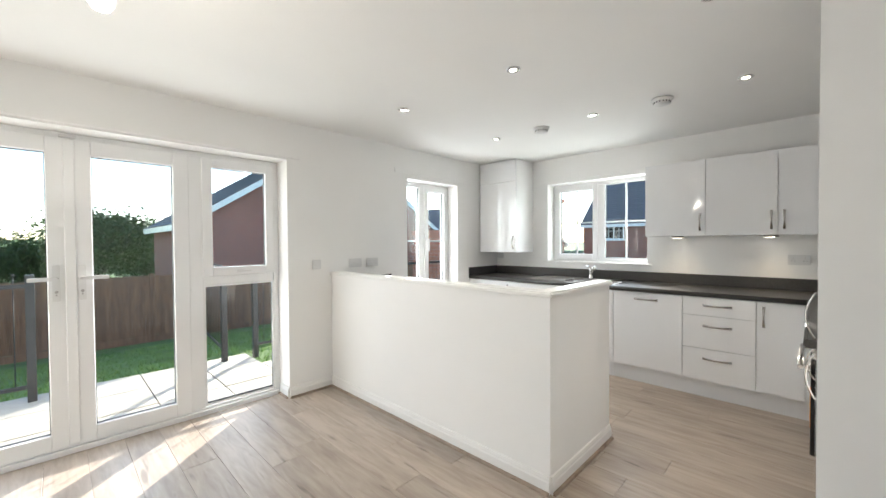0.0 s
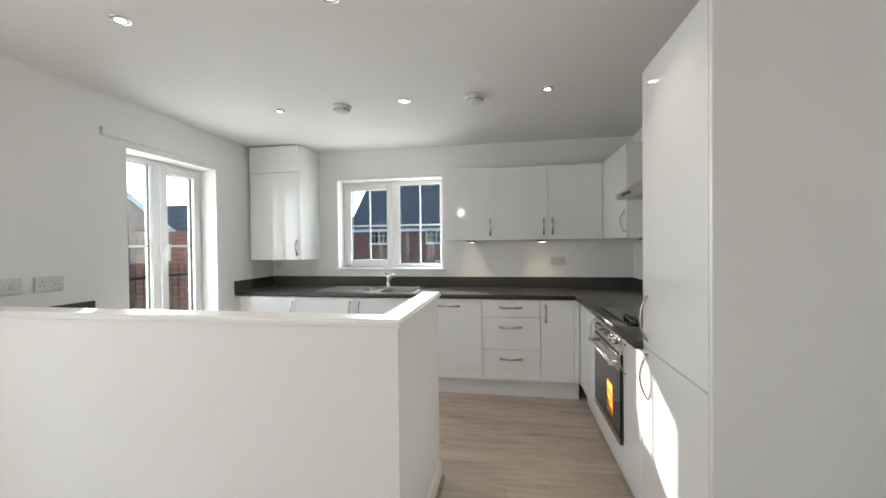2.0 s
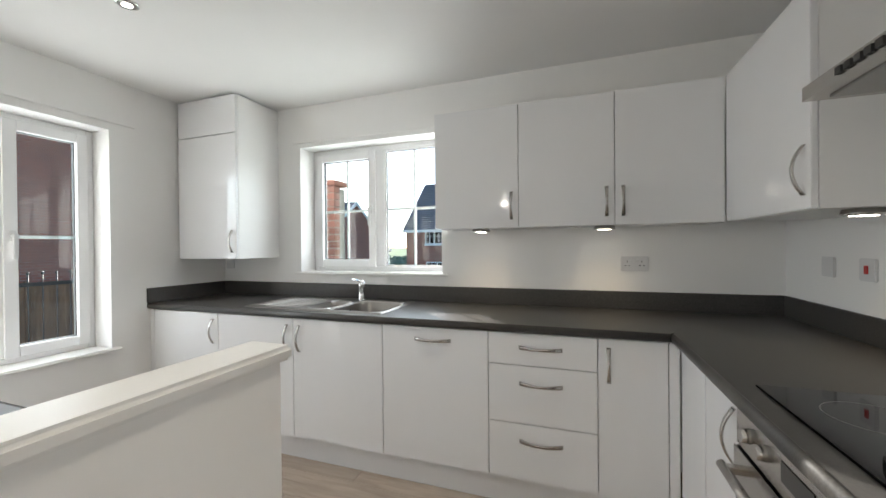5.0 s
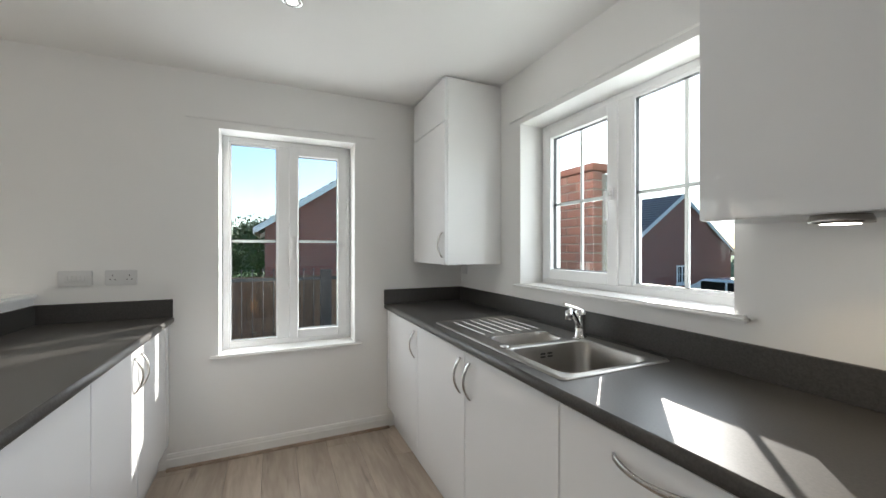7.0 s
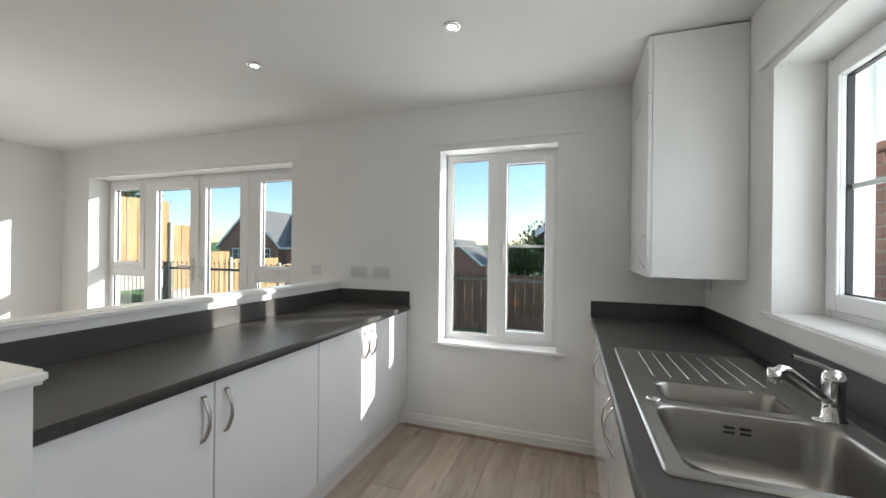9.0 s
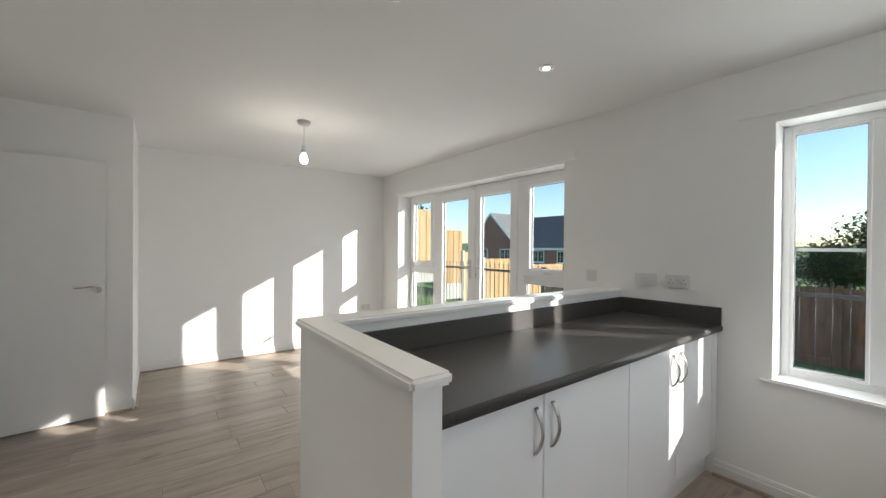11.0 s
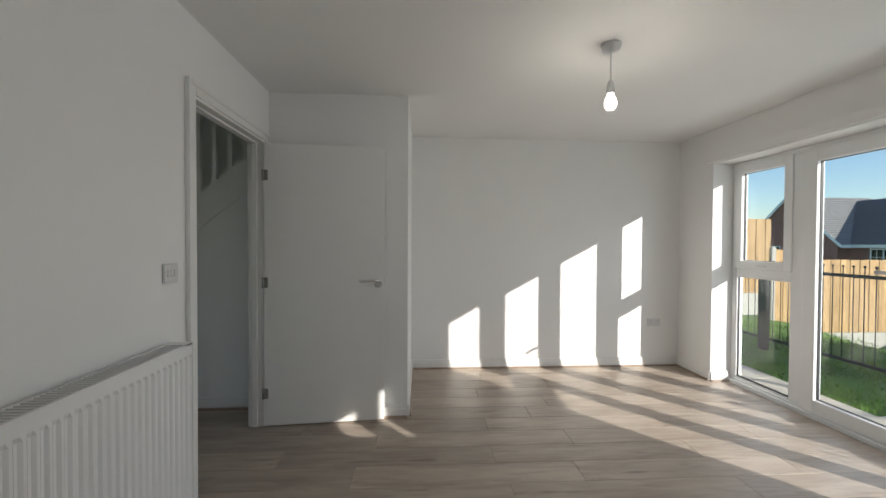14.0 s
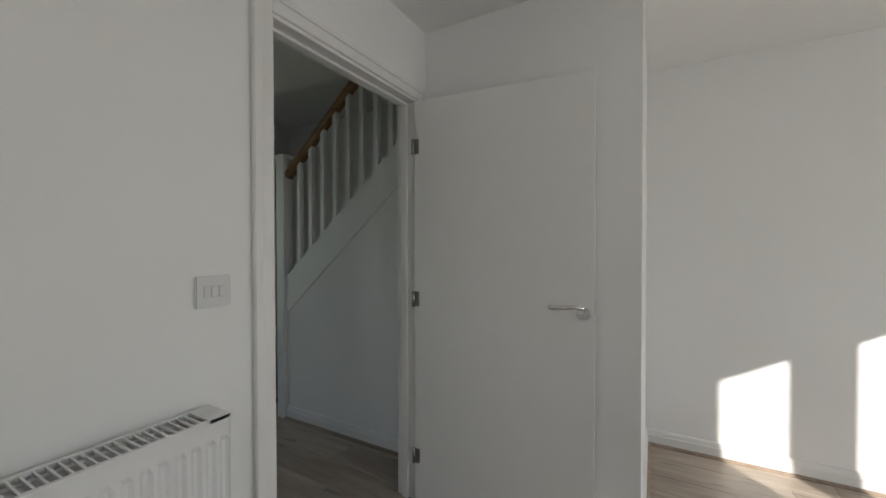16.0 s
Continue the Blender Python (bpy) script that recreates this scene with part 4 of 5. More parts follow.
df += [((XE + 0.04, DY0, 0), (XE + 0.075, DY0 + 0.012, DZ)), ((XE + 0.04, DY1 - 0.012, 0), (XE + 0.075, DY1, DZ)), ((XE + 0.04, DY0 + 0.012, DZ - 0.012), (XE + 0.075, DY1 - 0.012, DZ))]
struct(blocks("door_frame_lining", df, SATIN, 0.002), "white gloss door lining")
ar = [((XE - 0.017, DY1 + 0.012, 0), (XE - 0.0005, DY1 + 0.078, DZ + 0.078)), ((XE - 0.017, DY0 - 0.078, 0), (XE - 0.0005, DY0 - 0.012, DZ + 0.078)), ((XE - 0.017, DY0 - 0.012, DZ + 0.012), (XE - 0.0005, DY1 + 0.012, DZ + 0.078))]
ar += [((XE - 0.023, DY1 + 0.05, 0), (XE - 0.0165, DY1 + 0.0785, DZ + 0.0785)), ((XE - 0.023, DY0 - 0.0785, 0), (XE - 0.0165, DY0 - 0.05, DZ + 0.0785)), ((XE - 0.023, DY0 - 0.05, DZ + 0.05), (XE - 0.0165, DY1 + 0.05, DZ + 0.0785))]
struct(blocks("trim_architrave", ar, SATIN, 0.003), "white moulded architrave round the hall doorway")
LEAFW = 0.83
dl = empty("door", pose(XE - 0.012, DY0 + 0.018, 0, 0, 0, 180 + 4.5), "open flush white interior door with lever handle", "door")
block("leaf", (0, 0, 0.012), (LEAFW, 0.036, 1.993), SATIN, 0.002, dl)
for z in (0.24, 1.02, 1.77):
    bm = bmesh.new()
    tube(bm, (-0.006, -0.004, z - 0.038), (-0.006, -0.004, z + 0.038), 0.0065, n=12)
    cube(bm, (-0.004, -0.0025, z - 0.036), (0.026, 0.0, z + 0.036))
    finish("hinge", bm, HINGE, dl)
bm = bmesh.new()
hx = LEAFW - 0.042
tube(bm, (hx, 0, 1.005), (hx, -0.009, 1.005), 0.026, n=24)
tube(bm, (hx, -0.006, 1.005), (hx, -0.048, 1.005), 0.0095, n=14)
sweep(bm, [(hx + 0.006, -0.048, 1.033), (hx - 0.03, -0.05, 1.035), (hx - 0.07, -0.05, 1.032), (hx - 0.118, -0.047, 1.028), (hx - 0.135, -0.044, 1.030)],
      [(0.006 * math.cos(a * math.pi / 4), 0.0095 * math.sin(a * math.pi / 4)) for a in range(8)])
finish("handle", bm, CHROME, dl)
block("latch_plate", (LEAFW - 0.0015, 0.006, 1.0), (LEAFW + 0.0008, 0.03, 1.06), HINGE, 0, dl)

# ---- hall stair ----
st = empty("staircase", pose(5.2, HY, 0), "white painted staircase with balustrade and oak handrail", "staircase")
RISE, GO = 0.19, 0.223
N = 10
bm = bmesh.new()
for i in range(N):
    cube(bm, (0.62 - (i + 1) * GO - 0.02, -0.95, i * RISE), (0.62 - i * GO, -0.05, (i + 1) * RISE))
finish("steps", bm, CARPET, st)
sl = RISE / GO
bm = bmesh.new()
pts = [(0.0, 0.0), (-1.28, 0.0), (-1.28, 0.82 + 1.28 * sl), (0.0, 0.82)]
fa = [bm.verts.new((x, 0, z)) for x, z in pts]
fb = [bm.verts.new((x, -0.04, z)) for x, z in pts]
bm.faces.new(fa)
bm.faces.new(fb[::-1])
for i in range(4):
    bm.faces.new((fa[i], fb[i], fb[(i + 1) % 4], fa[(i + 1) % 4]))
finish("spandrel", bm, PAINT, st)
bm = bmesh.new()
pts = [(0.0, 0.78), (-1.27, 0.78 + 1.27 * sl), (-1.27, 1.05 + 1.27 * sl), (0.0, 1.05)]
fa = [bm.verts.new((x, 0.008, z)) for x, z in pts]
fb = [bm.verts.new((x, -0.045, z)) for x, z in pts]
bm.faces.new(fa)
bm.faces.new(fb[::-1])
for i in range(4):
    bm.faces.new((fa[i], fb[i], fb[(i + 1) % 4], fa[(i + 1) % 4]))
finish("string", bm, SATIN, st)
k = -0.127
while k > -1.25:
    z0 = 1.03 - k * sl
    block("baluster", (k - 0.018, -0.036, z0), (k + 0.018, -0.002, z0 + 0.77), SATIN, 0.002, st)
    k -= 0.118
bm = bmesh.new()
sweep(bm, [(0.0, -0.018, 1.80), (-1.27, -0.018, 1.80 + 1.27 * sl)], [(-0.03, -0.02), (0.03, -0.02), (0.03, 0.012), (0.018, 0.03), (-0.018, 0.03), (-0.03, 0.012)], up=Vector((0, 1, 0)))
finish("handrail", bm, OAK, st)
blocks("newel_post", [((0.0, -0.06, 0), (0.085, 0.025, 1.93)), ((-0.008, -0.068, 1.93), (0.093, 0.033, 1.955))], SATIN, 0.003, st)


# ---- outside ----
def ground_z(x, y):
    """Falls away to the west and north of the house."""
    d = max(0.0, -x - 1.95)
    z = -0.10 - 0.16 * min(d, 8) - 0.10 * max(0.0, min(d - 8, 12))
    if y > 3:
        z = min(z, -0.1) - min(0.12 * (y - 3), 1.1)
    if y < -8 and x > -6:
        z += min(0.5, 0.12 * (-8 - y))
    far = math.hypot(x, y)
    if far > 60:
        z = max(z, -4.2) - min((far - 60) * 0.05, 10) + max(0, far - 260) * 0.03 * (1 + 0.5 * math.sin(x * 0.004) + 0.4 * math.cos(y * 0.007))
    return max(z, -14) if far < 300 else z


bm = bmesh.new()
def axis():
    a = [i * 0.6 for i in range(-24, 17)]
    s, v = 1.2, 10.2
    pos = []
    while v < 900:
        pos.append(v)
        s *= 1.28
        v += s
    return [-p - 4.2 for p in pos[::-1]] + a + pos
ax = axis()
gv = {}
for i, x in enumerate(ax):
    for j, y in enumerate(ax):
        zz = ground_z(x, y)
        if x > -T - 0.3 and x < 7.2 and y > YS - T - 0.3 and y < T + 0.3:
            zz = -0.35
        gv[i, j] = bm.verts.new((x, y, zz))
for i in range(len(ax) - 1):
    for j in range(len(ax) - 1):
        f = bm.faces.new((gv[i, j], gv[i + 1, j], gv[i + 1, j + 1], gv[i, j + 1]))
        f.smooth = True
struct(finish("ground", bm, SOIL), "sloping green lawn and land to the horizon", "ground")

# road before the facing houses
struct(blocks("road", [((-9.0, 12.3, -1.5), (60, 17.0, -1.17))], ROADM), "grey asphalt estate road", "road")
# patio
pat = empty("pavement_patio", pose(0, 0, 0), "pale concrete slab patio outside the french doors", "patio", kind="structure")
slab_me = None
for i in range(3):
    for j in range(16):
        x0, y0 = -0.34 - 0.53 * (i + 1), -7.0 + 0.53 * j
        if i and not -5.2 < y0 < (-2.9 if i == 2 else 1.5):
            continue
        if slab_me is None:
            o = block("slab", (0.004, 0.004, -0.05), (0.526, 0.526, 0.0), SLAB, 0.004, pat)
            slab_me = o.data
        else:
            o = new("slab", slab_me)
            o.parent = pat
        o.location = (x0, y0, -0.055 + random.uniform(-0.003, 0.003))
struct(blocks("pavement_bed", [((-1.94, -5.15, -0.3), (-0.88, -2.75, -0.09)), ((-1.41, -2.75, -0.3), (-0.88, 1.48, -0.09)), ((-0.88, -7.0, -0.3), (-0.3, 1.48, -0.09))], CONC), "mortar bed under the patio slabs")

# lawn blades near the patio
bm = bmesh.new()
rng = random.Random(4)
for i in range(32000):
    x, y = -0.9 - 6.6 * rng.random() ** 1.4, -9.5 + 11 * rng.random()
    if x > -1.96 and -5.17 < y < (-2.72 if x < -1.4 else 1.5):
        continue
    z = ground_z(x, y) - 0.005
    a, h, w = rng.uniform(0, 6.28), rng.uniform(0.025, 0.06), 0.007
    lx, ly = rng.uniform(-0.03, 0.03), rng.uniform(-0.03, 0.03)
    bm.faces.new([bm.verts.new(p) for p in ((x - w * math.cos(a), y - w * math.sin(a), z), (x + w * math.cos(a), y + w * math.sin(a), z), (x + lx, y + ly, z + h))])
tagged(finish("grass", bm, GRASS), "short green lawn grass blades", "grass", kind="stuff")


# railing
def railing(p, q, step=0.10):
    (x0, y0), (x1, y1) = p, q
    d = Vector((x1 - x0, y1 - y0, 0))
    e = empty("railing", pose(x0, y0, -0.06), "black painted metal railing with ball-topped bars", "railing", "garden railings")
    n = int(d.length / step)
    bm = bmesh.new()
    for i in range(1, n):
        c = d * (i / n)
        tube(bm, c + Vector((0, 0, 0.12)), c + Vector((0, 0, 1.13)), 0.0048, n=6)
        bmesh.ops.create_icosphere(bm, subdivisions=1, radius=0.014, matrix=Matrix.Translation(c + Vector((0, 0, 1.14))))
    finish("bars", bm, METALB, e)
    bm = bmesh.new()
    for z in (0.14, 1.04):
        sweep(bm, [Vector((0, 0, z)), d + Vector((0, 0, z))], [(-0.006, -0.018), (0.006, -0.018), (0.006, 0.018), (-0.006, 0.018)])
    finish("rail", bm, METALB, e)
    for c in (Vector((0, 0, 0)), d):
        block("post", (c.x - 0.03, c.y - 0.03, -0.02), (c.x + 0.03, c.y + 0.03, 1.14), METALB, 0.004, e)


railing((-1.75, -4.60), (-1.75, -7.0))
railing((-1.75, -7.06), (-1.75, -9.8))
railing((-1.75, 0.9), (-1.75, -0.8))
railing((-1.75, -0.86), (-1.75, -2.70))
railing((-1.75, -3.05), (-3.6, -2.9))


# fences: boards, posts, gravel boards
def fence(p, q, zb0, zb1, top, material, label, step_top=None):
    (x0, y0), (x1, y1) = p, q
    d = Vector((x1 - x0, y1 - y0, 0))
    L_ = d.length
    u = d / L_
    nrm = Vector((-u.y, u.x, 0))
    e = empty("fence_panel", pose(x0, y0, zb0, 0, 0, math.degrees(math.atan2(u.y, u.x))), label, "fence", "garden fence panels")
    n = max(2, int(L_ / 0.115))
    h = top - zb0
    me = None
    for i in range(n):
        if me is None:
            o = block("board", (0.0, -0.008, 0.17), (0.118, 0.008, h), material, 0.002, e, 1)
            me = o.data
        else:
            o = new("board", me)
            o.parent = e
        o.location = (i * (L_ - 0.1) / n + 0.05, 0.010 * (i % 2), random.uniform(-0.006, 0.006))
    blocks("rail", [((0.05, 0.022, zz), (L_ - 0.05, 0.06, zz + 0.045)) for zz in (0.25, h * 0.55, h - 0.2)], material, parent=e)
    block("gravel_board", (0.05, -0.02, -0.3), (L_ - 0.05, 0.02, 0.165), CONC if material is FENCE else material, 0.004, e)
    block("post", (-0.05, -0.05, -0.3), (0.05, 0.05, h + 0.06), CONC if material is FENCE else material, 0.01, e)


tops = [(-0.4, 2.45), (-2.2, 2.4), (-3.9, 1.85), (-4.75, 1.2), (-5.6, 0.98), (-7.5, 0.75)]
for (xa, ta), xb in zip(tops, [t[0] for t in tops[1:]] + [-9.8]):
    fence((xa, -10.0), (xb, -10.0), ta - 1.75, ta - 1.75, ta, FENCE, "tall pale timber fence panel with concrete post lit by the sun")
y = -9.9
while y < 9:
    fence((-9.85, y), (-9.85, y + 1.83), -1.35, -1.35, 0.48, FENCE_SHADE, "brown timber fence panel in shade")
    y += 1.83


# houses
def prism(bm, x0, x1, y0, y1, z0, z1, along):
    """A roof: ridge along x or y."""
    if along == 'x':
        m_ = (y0 + y1) / 2
        pts = ((x0, y0, z0), (x1, y0, z0), (x1, y1, z0), (x0, y1, z0), (x0, m_, z1), (x1, m_, z1))
        fs = ((0, 1, 5, 4), (2, 3, 4, 5), (0, 4, 3), (1, 2, 5), (0, 3, 2, 1))
    else:
        m_ = (x0 + x1) / 2
        pts = ((x0, y0, z0), (x1, y0, z0), (x1, y1, z0), (x0, y1, z0), (m_, y0, z1), (m_, y1, z1))
        fs = ((0, 4, 5, 3), (1, 2, 5, 4), (0, 1, 4), (2, 3, 5), (0, 3, 2, 1))
    v = [bm.verts.new(p) for p in pts]
    for q in fs:
        bm.faces.new([v[i] for i in q])


def tiles(bm, a, b, c, d, rows, lift=0.035):
    """Courses of overlapping tiles on the slope a-b (eaves) to d-c (ridge)."""
    a, b, c, d = map(Vector, (a, b, c, d))
    nrm = (b - a).cross(d - a).normalized()
    if nrm.z < 0:
        nrm = -nrm
    for i in range(rows):
        s, t = i / rows, min(1, (i + 1.08) / rows)
        p = [a.lerp(d, s) + nrm * lift, b.lerp(c, s) + nrm * lift, b.lerp(c, t) + nrm * 0.004, a.lerp(d, t) + nrm * 0.004, a.lerp(d, s), b.lerp(c, s)]
        v = [bm.verts.new(k) for k in p]
        bm.faces.new((v[0], v[1], v[2], v[3]))
        bm.faces.new((v[4], v[5], v[1], v[0]))


def house(name_label, x0, x1, y0, y1, zg, ze, zr, along, wins, brick=BRICK, roof=ROOF, rows=22, over=0.3):
    """wins: (face, centre along the face, sill z, width, height)."""
    e = empty("house", pose(x0, y0, zg), name_label, "house", "neighbouring houses")
    o = Vector((x0, y0, zg))
    w, l, he, hr = x1 - x0, y1 - y0, ze - zg, zr - zg
    bm = bmesh.new()
    cube(bm, (0, 0, 0), (w, l, he))
    prism(bm, 0.01, w - 0.01, 0.01, l - 0.01, he, hr - 0.03, along)
    finish("wall", bm, brick, e)
    bm = bmesh.new()
    k = over * (hr - he) / ((l if along == 'x' else w) / 2)
    if along == 'x':
        for ya, yb in ((-over, l / 2), (l + over, l / 2)):
            tiles(bm, (-0.12, ya, he - k), (w + 0.12, ya, he - k), (w + 0.12, yb, hr), (-0.12, yb, hr), rows)
    else:
        for xa, xb in ((-over, w / 2), (w + over, w / 2)):
            tiles(bm, (xa, -0.12, he - k), (xa, l + 0.12, he - k), (xb, l + 0.12, hr), (xb, -0.12, hr), rows)
    finish("roof", bm, roof, e)
    bm = bmesh.new()
    for s in (0, 1):
        if along == 'x':
            yy = -over if s == 0 else l + over
            cube(bm, (-0.12, yy - 0.02, he - k - 0.2), (w + 0.12, yy + 0.02, he - k - 0.01))
            xx = -0.14 if s == 0 else w + 0.10
            for ya in (-over, l + over):
                sweep(bm, [(xx + 0.02, ya, he - k - 0.08), (xx + 0.02, l / 2, hr - 0.08)], [(-0.02, -0.1), (0.02, -0.1), (0.02, 0.07), (-0.02, 0.07)])
        else:
            xx = -over if s == 0 else w + over
            cube(bm, (xx - 0.02, -0.12, he - k - 0.2), (xx + 0.02, l + 0.12, he - k - 0.01))
            yy = -0.14 if s == 0 else l + 0.10
            for xa in (-over, w + over):
                sweep(bm, [(xa, yy + 0.02, he - k - 0.08), (w / 2, yy + 0.02, hr - 0.08)], [(-0.02, -0.1), (0.02, -0.1), (0.02, 0.07), (-0.02, 0.07)])
    finish("fascia", bm, UPVC, e)
    for face, c, zs_, ww, hh in wins:
        fm = {"e": pose(w, 0, 0, 0, 0, 90), "s": pose(0, 0, 0), "w": pose(0, l, 0, 0, 0, -90), "n": pose(w, l, 0, 0, 0, 180)}[face]
        c0, z0 = c, zs_ - zg
        nb = bars(c0 - ww / 2, c0 + ww / 2, z0, z0 + hh, 0.075, -0.03, 0.05)
        nb += [((c0 - 0.035, -0.025, z0 + 0.075), (c0 + 0.035, 0.05, z0 + hh - 0.075))]
        for s in (-1, 1):
            nb.append(((c0 + s * ww / 4 - 0.014, -0.012, z0 + 0.075), (c0 + s * ww / 4 + 0.014, 0.02, z0 + hh - 0.075)))
        nb.append(((c0 - ww / 2 + 0.075, -0.011, z0 + hh / 2 - 0.014), (c0 + ww / 2 - 0.075, 0.02, z0 + hh / 2 + 0.014)))
        wo = blocks("window", nb, UPVC, parent=e, m=fm)
        block("pane", (c0 - ww / 2 + 0.05, -0.006, z0 + 0.05), (c0 + ww / 2 - 0.05, 0.004, z0 + hh - 0.05), BLACKGLASS, parent=wo)
        block("sill", (c0 - ww / 2 - 0.06, -0.09, z0 - 0.08), (c0 + ww / 2 + 0.06, 0.02, z0 - 0.002), UPVC, parent=wo)
    return e


# brick gable house to the north-west
house("red brick gable-ended house with white bargeboards", -16, -10, -1.6, 8.4, -2.6, 2.15, 5.45, 'x', [("e", 3.77, 1.2, 0.85, 1.05)], rows=24)
# terrace to the south-west
house("red brick terrace with dark tiled roof", -33, -24.5, -31, -13.6, -3.2, 1.55, 4.5, 'y',
      [("e", c, 0.05, 1.35, 1.05) for c in (7.9, 10.6, 13.9, 16.3)], brick=BRICK, rows=24)
# roof colour carries the sunlight of its lit slope
house("red brick cross-gabled house with pale tiled roof", -30, -23.7, -31.7, -24.9, -3.2, 1.6, 4.75, 'x', [("e", 2.3, 0.15, 1.3, 1.05), ("e", 5.3, 0.15, 1.3, 1.05)], roof=ROOF_SUNLIT, rows=22)
# gabled house beyond the brown fence
house("brick gabled house with pale roof beyond the fence", -33.2, -27, -12.2, -7.9, -4.0, 0.36, 2.15, 'x', [("n", 3.0, -1.2, 0.9, 0.9)], brick=BRICK2, roof=ROOF_SUNLIT, rows=14)
# facing houses across the road
house("red brick semi-detached house across the road", -8.5, 6.0, 22, 30, -2.6, 2.75, 6.3, 'x',
      [("s", 2.1, 1.45, 1.35, 1.15), ("s", 6.3, 1.45, 1.5, 1.15), ("s", 10.6, 1.45, 1.35, 1.15), ("s", 2.3, -0.9, 1.6, 1.15), ("s", 7.0, -0.9, 1.6, 1.15), ("s", 11.2, -0.9, 1.4, 1.15)], brick=BRICK, rows=24)
house("red brick house with gable end beside the road", -20, -9.5, 13.0, 21.0, -2.0, 1.35, 4.0, 'x', [("e", 4.0, -0.4, 0.8, 0.9), ("s", 3.0, -0.6, 1.3, 1.1), ("s", 7.0, -0.6, 1.3, 1.1)], rows=22)
# brick garden wall with a higher end
gb = empty("garden_wall", pose(0.4, 1.0, -0.15), "red brick garden wall with a taller end", "garden wall")
MORTAR = mat("mortar", (0.34, 0.30, 0.26), 0.9, var=0.1, scale=20)
BRICKP = mat("garden_brick", (0.34, 0.145, 0.105), 0.85, var=0.15, scale=30, bump=0.4, bscale=120, random_var=0.18)
block("core", (-1.298, 0.008, 0), (-0.008, 0.205, 2.08), MORTAR, parent=gb)
brick_me = {}
for row in range(28):
    x = 0.0 if row % 2 == 0 else 0.1125
    k = -1.306 - x
    while k < -0.002:
        a_, b_ = max(k, -1.306), min(k + 0.215, 0.0)
        ln = round(b_ - a_, 3)
        if ln > 0.03:
            if ln not in brick_me:
                o = block("brick", (0, 0, 0), (ln, 0.1025, 0.065), BRICKP, 0.004, gb, 1)
                brick_me[ln] = o.data
            else:
                o = new("brick", brick_me[ln])
                o.parent = gb
            o.location = (a_, random.uniform(-0.001, 0.002), 0.005 + row * 0.075)
        k += 0.225
block("coping", (-1.33, -0.02, 2.105), (0.02, 0.235, 2.16), BRICKP, 0.006, gb)
block("lower_wall", (-3.4, 0.01, -0.3), (-1.31, 0.2, 1.68), BRICK2, parent=gb)
block("lower_coping", (-3.42, -0.02, 1.68), (-1.335, 0.235, 1.74), BRICKP, 0.006, gb)

# parked car seen past the sill
car = empty("car", pose(-5.2, 13.4, -1.17), "silver-white parked hatchback on the road", "car")
bm = bmesh.new()
prof = [(-2.0, 0.35), (-2.05, 0.75), (-1.9, 0.95), (-1.2, 1.0), (-0.6, 1.42), (0.9, 1.45), (1.6, 1.02), (2.0, 0.9), (2.05, 0.4)]
ra = [[bm.verts.new((x, s, z)) for x, z in prof] for s in (-0.85, 0.85)]
bm.faces.new(ra[0])
bm.faces.new(ra[1][::-1])
for i in range(len(prof)):
    bm.faces.new((ra[0][i], ra[0][(i + 1) % len(prof)], ra[1][(i + 1) % len(prof)], ra[1][i]))
bevel(bm, 0.06, 3)
finish("body", bm, CARW, car)
blocks("side_window", [((-0.65, -0.857, 1.03), (0.15, -0.846, 1.34)), ((0.22, -0.857, 1.03), (0.95, -0.846, 1.34))], BLACKGLASS, parent=car)
for x in (-1.25, 1.25):
    for s in (-0.8, 0.8):
        bm = bmesh.new()
        tube(bm, (x, s - 0.09, 0.31), (x, s + 0.09, 0.31), 0.31, n=24)
        wh = finish("wheel", bm, TYRE, car)


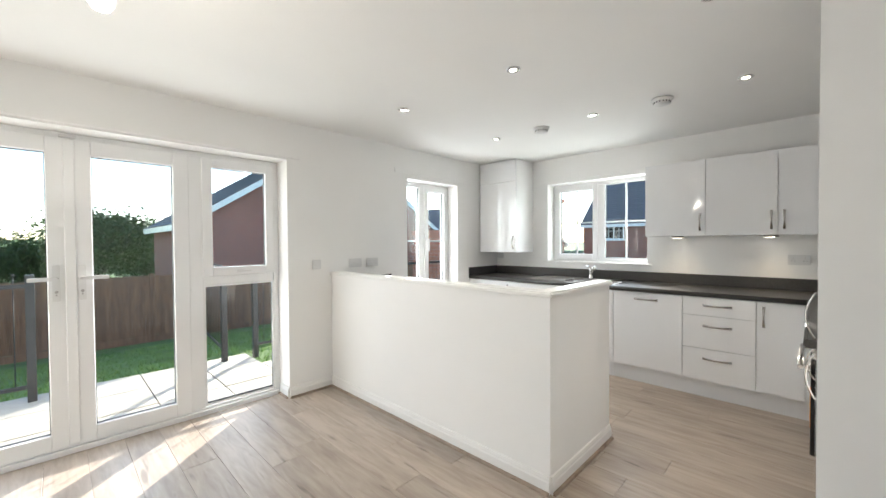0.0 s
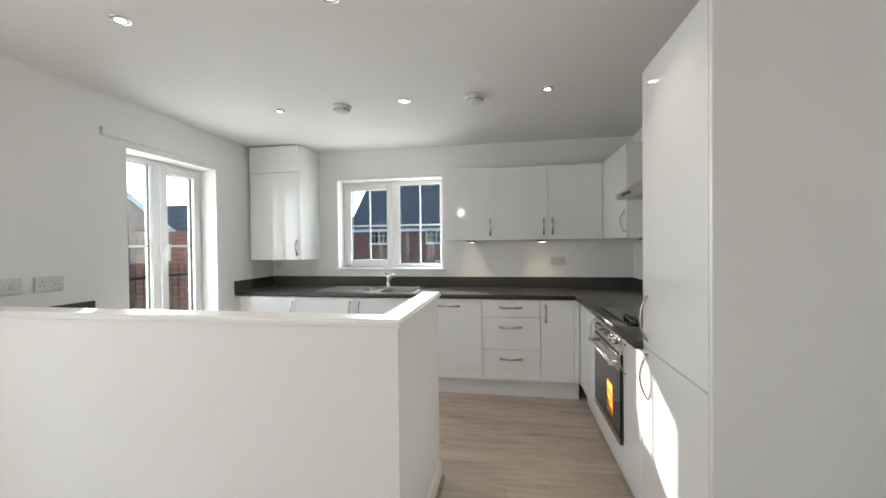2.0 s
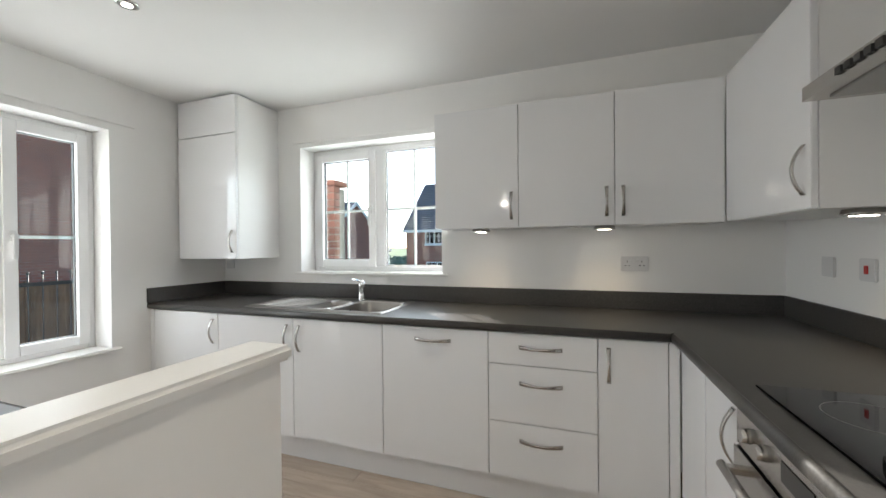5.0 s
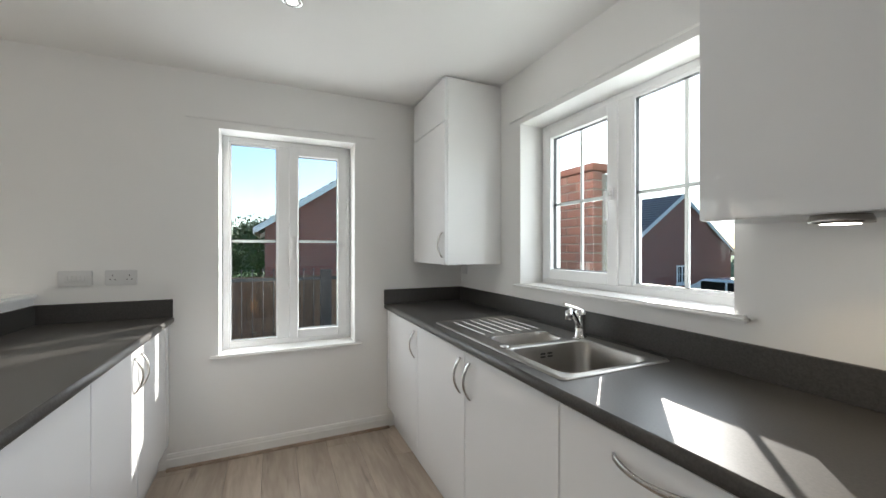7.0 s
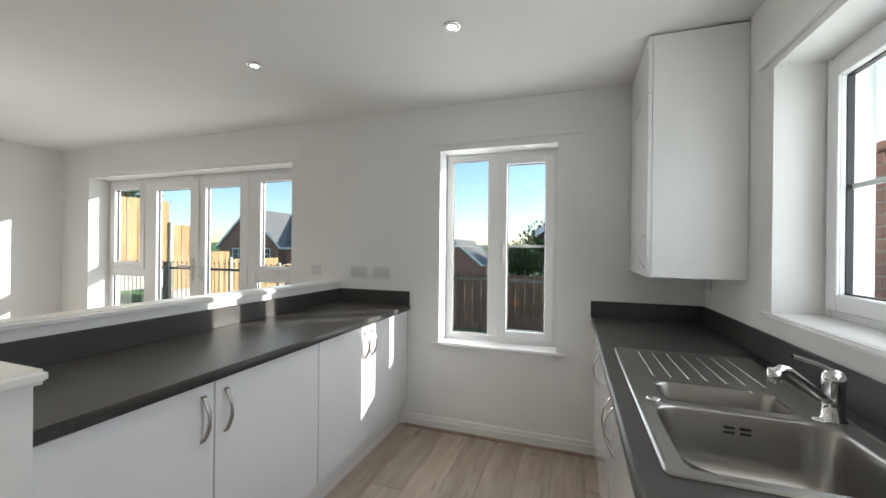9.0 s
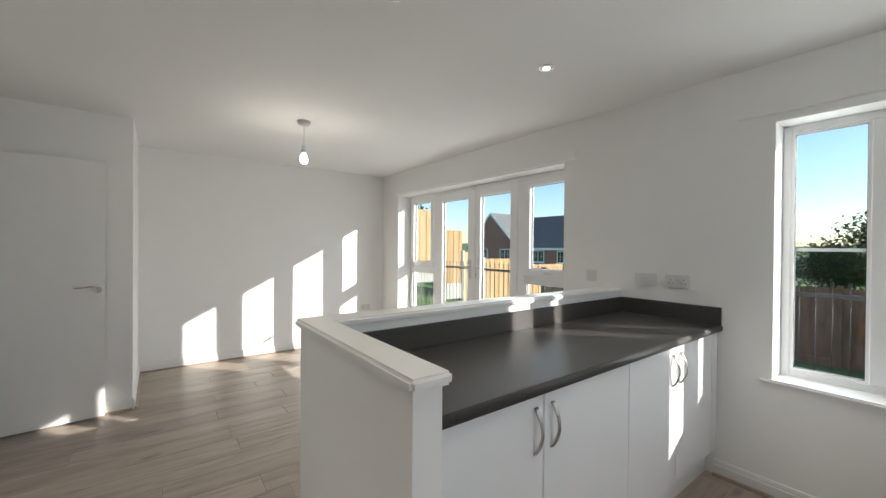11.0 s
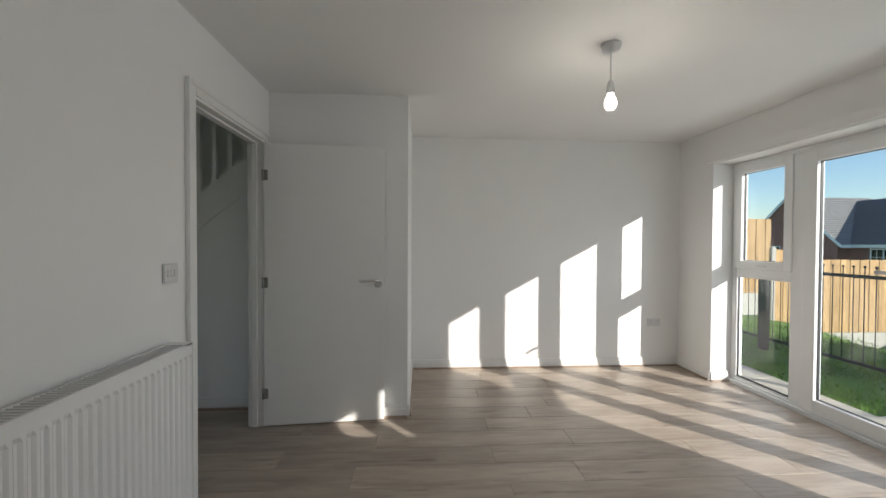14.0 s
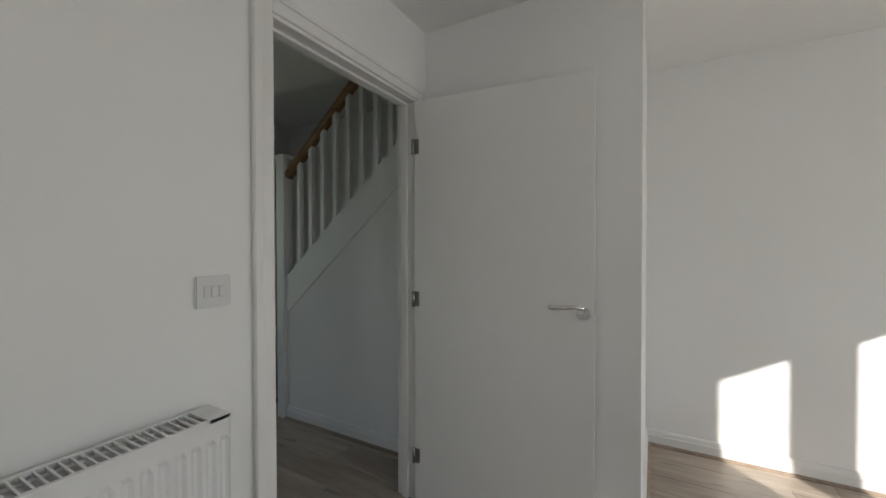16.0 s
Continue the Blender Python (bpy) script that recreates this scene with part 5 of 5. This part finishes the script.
# trees
def tree(x, y, zg, h, spread, seed, leaves, dense=1.0, material=LEAF):
    rg = random.Random(seed)
    e = empty("tree", pose(x, y, zg), "broadleaf tree with an uneven green crown", "tree", "garden trees")
    bm = bmesh.new()
    tips = []

    def limb(p, d, ln, r, depth):
        q = p + d * ln
        tube(bm, p, q, r, r * 0.62, 7, cap=False)
        if depth == 0:
            tips.append(q)
            return
        for _ in range(rg.choice((3, 4))):
            nd = (d + Vector((rg.uniform(-1, 1), rg.uniform(-1, 1), rg.uniform(-0.25, 0.8))) * 0.75).normalized()
            limb(q, nd, ln * rg.uniform(0.6, 0.82), r * 0.58, depth - 1)
        tips.append(q)
    limb(Vector((0, 0, 0)), Vector((rg.uniform(-0.05, 0.05), 0, 1)).normalized(), h * 0.30, h * 0.028, 3)
    finish("trunk", bm, BARK, e)
    bm = bmesh.new()
    per = max(4, int(leaves / len(tips)))
    for t in tips:
        if rg.random() > dense:
            continue
        for _ in range(per):
            c = t + Vector((rg.gauss(0, 1), rg.gauss(0, 1), rg.gauss(0, 0.8))) * spread * 0.14
            s = rg.uniform(0.5, 1.2) * h * 0.021
            a = Vector((rg.uniform(-1, 1), rg.uniform(-1, 1), rg.uniform(-1, 1))).normalized()
            b = a.orthogonal().normalized()
            bm.faces.new([bm.verts.new(c + a * s), bm.verts.new(c + b * s * 0.6), bm.verts.new(c - a * s), bm.verts.new(c - b * s * 0.6)])
    finish("crown", bm, material, e)


tree(-42, 1.5, -4.4, 7.6, 7, 3, 15000)
tree(-32, -2.4, -3.3, 7.4, 5, 5, 14000)
tree(-34, -5.4, -3.4, 5.2, 5, 8, 10000)
tree(-7.0, -19.0, -1.4, 7.0, 4, 11, 5000, 0.7)
# far woods on the hills, distance haze painted into their leaf colour
bm = bmesh.new()
rg = random.Random(21)
for i in range(2600):
    a = rg.uniform(1.2, 4.4)
    r = rg.uniform(170, 440)
    x, y = r * math.cos(a), r * math.sin(a)
    z = ground_z(x, y)
    s = rg.uniform(2.0, 4.5)
    bmesh.ops.create_icosphere(bm, subdivisions=1, radius=s, matrix=pose(x, y, z + s * 0.4, rg.uniform(0, 90), rg.uniform(0, 90), 0) @ Matrix.Diagonal((1, rg.uniform(0.7, 1.3), rg.uniform(0.7, 1.1), 1)))
tagged(finish("far_woodland", bm, LEAF_HAZE), "distant hazy green woodland and hedges", "woodland", kind="stuff")

# ---- floor planks ----
fl = empty("floor", pose(0, 0, 0), "grey-brown oak laminate floor laid in staggered planks", "floor", kind="structure")
PWID, PLEN = 0.192, 1.285
plank = {}
rgp = random.Random(7)
row = 0
y = YS - 0.02
while y < 0.02:
    x = -0.16 - rgp.uniform(0.05, PLEN * 0.95)
    xend = 6.6 if (y + PWID > HY and y < -2.5) else XE + 0.02
    while x < xend:
        a, b = max(x, -0.16), min(x + PLEN, xend)
        if b - a > 0.03:
            key = round(b - a, 3)
            if key not in plank:
                o = block("plank", (0.0004, 0.0004, -0.014), (key - 0.0004, PWID - 0.0004, 0.0), FLOORW, 0.002, fl, 1)
                plank[key] = o.data
            else:
                o = new("plank", plank[key])
                o.parent = fl
            o.location = (a, y, 0)
        x += PLEN
    y += PWID
    row += 1
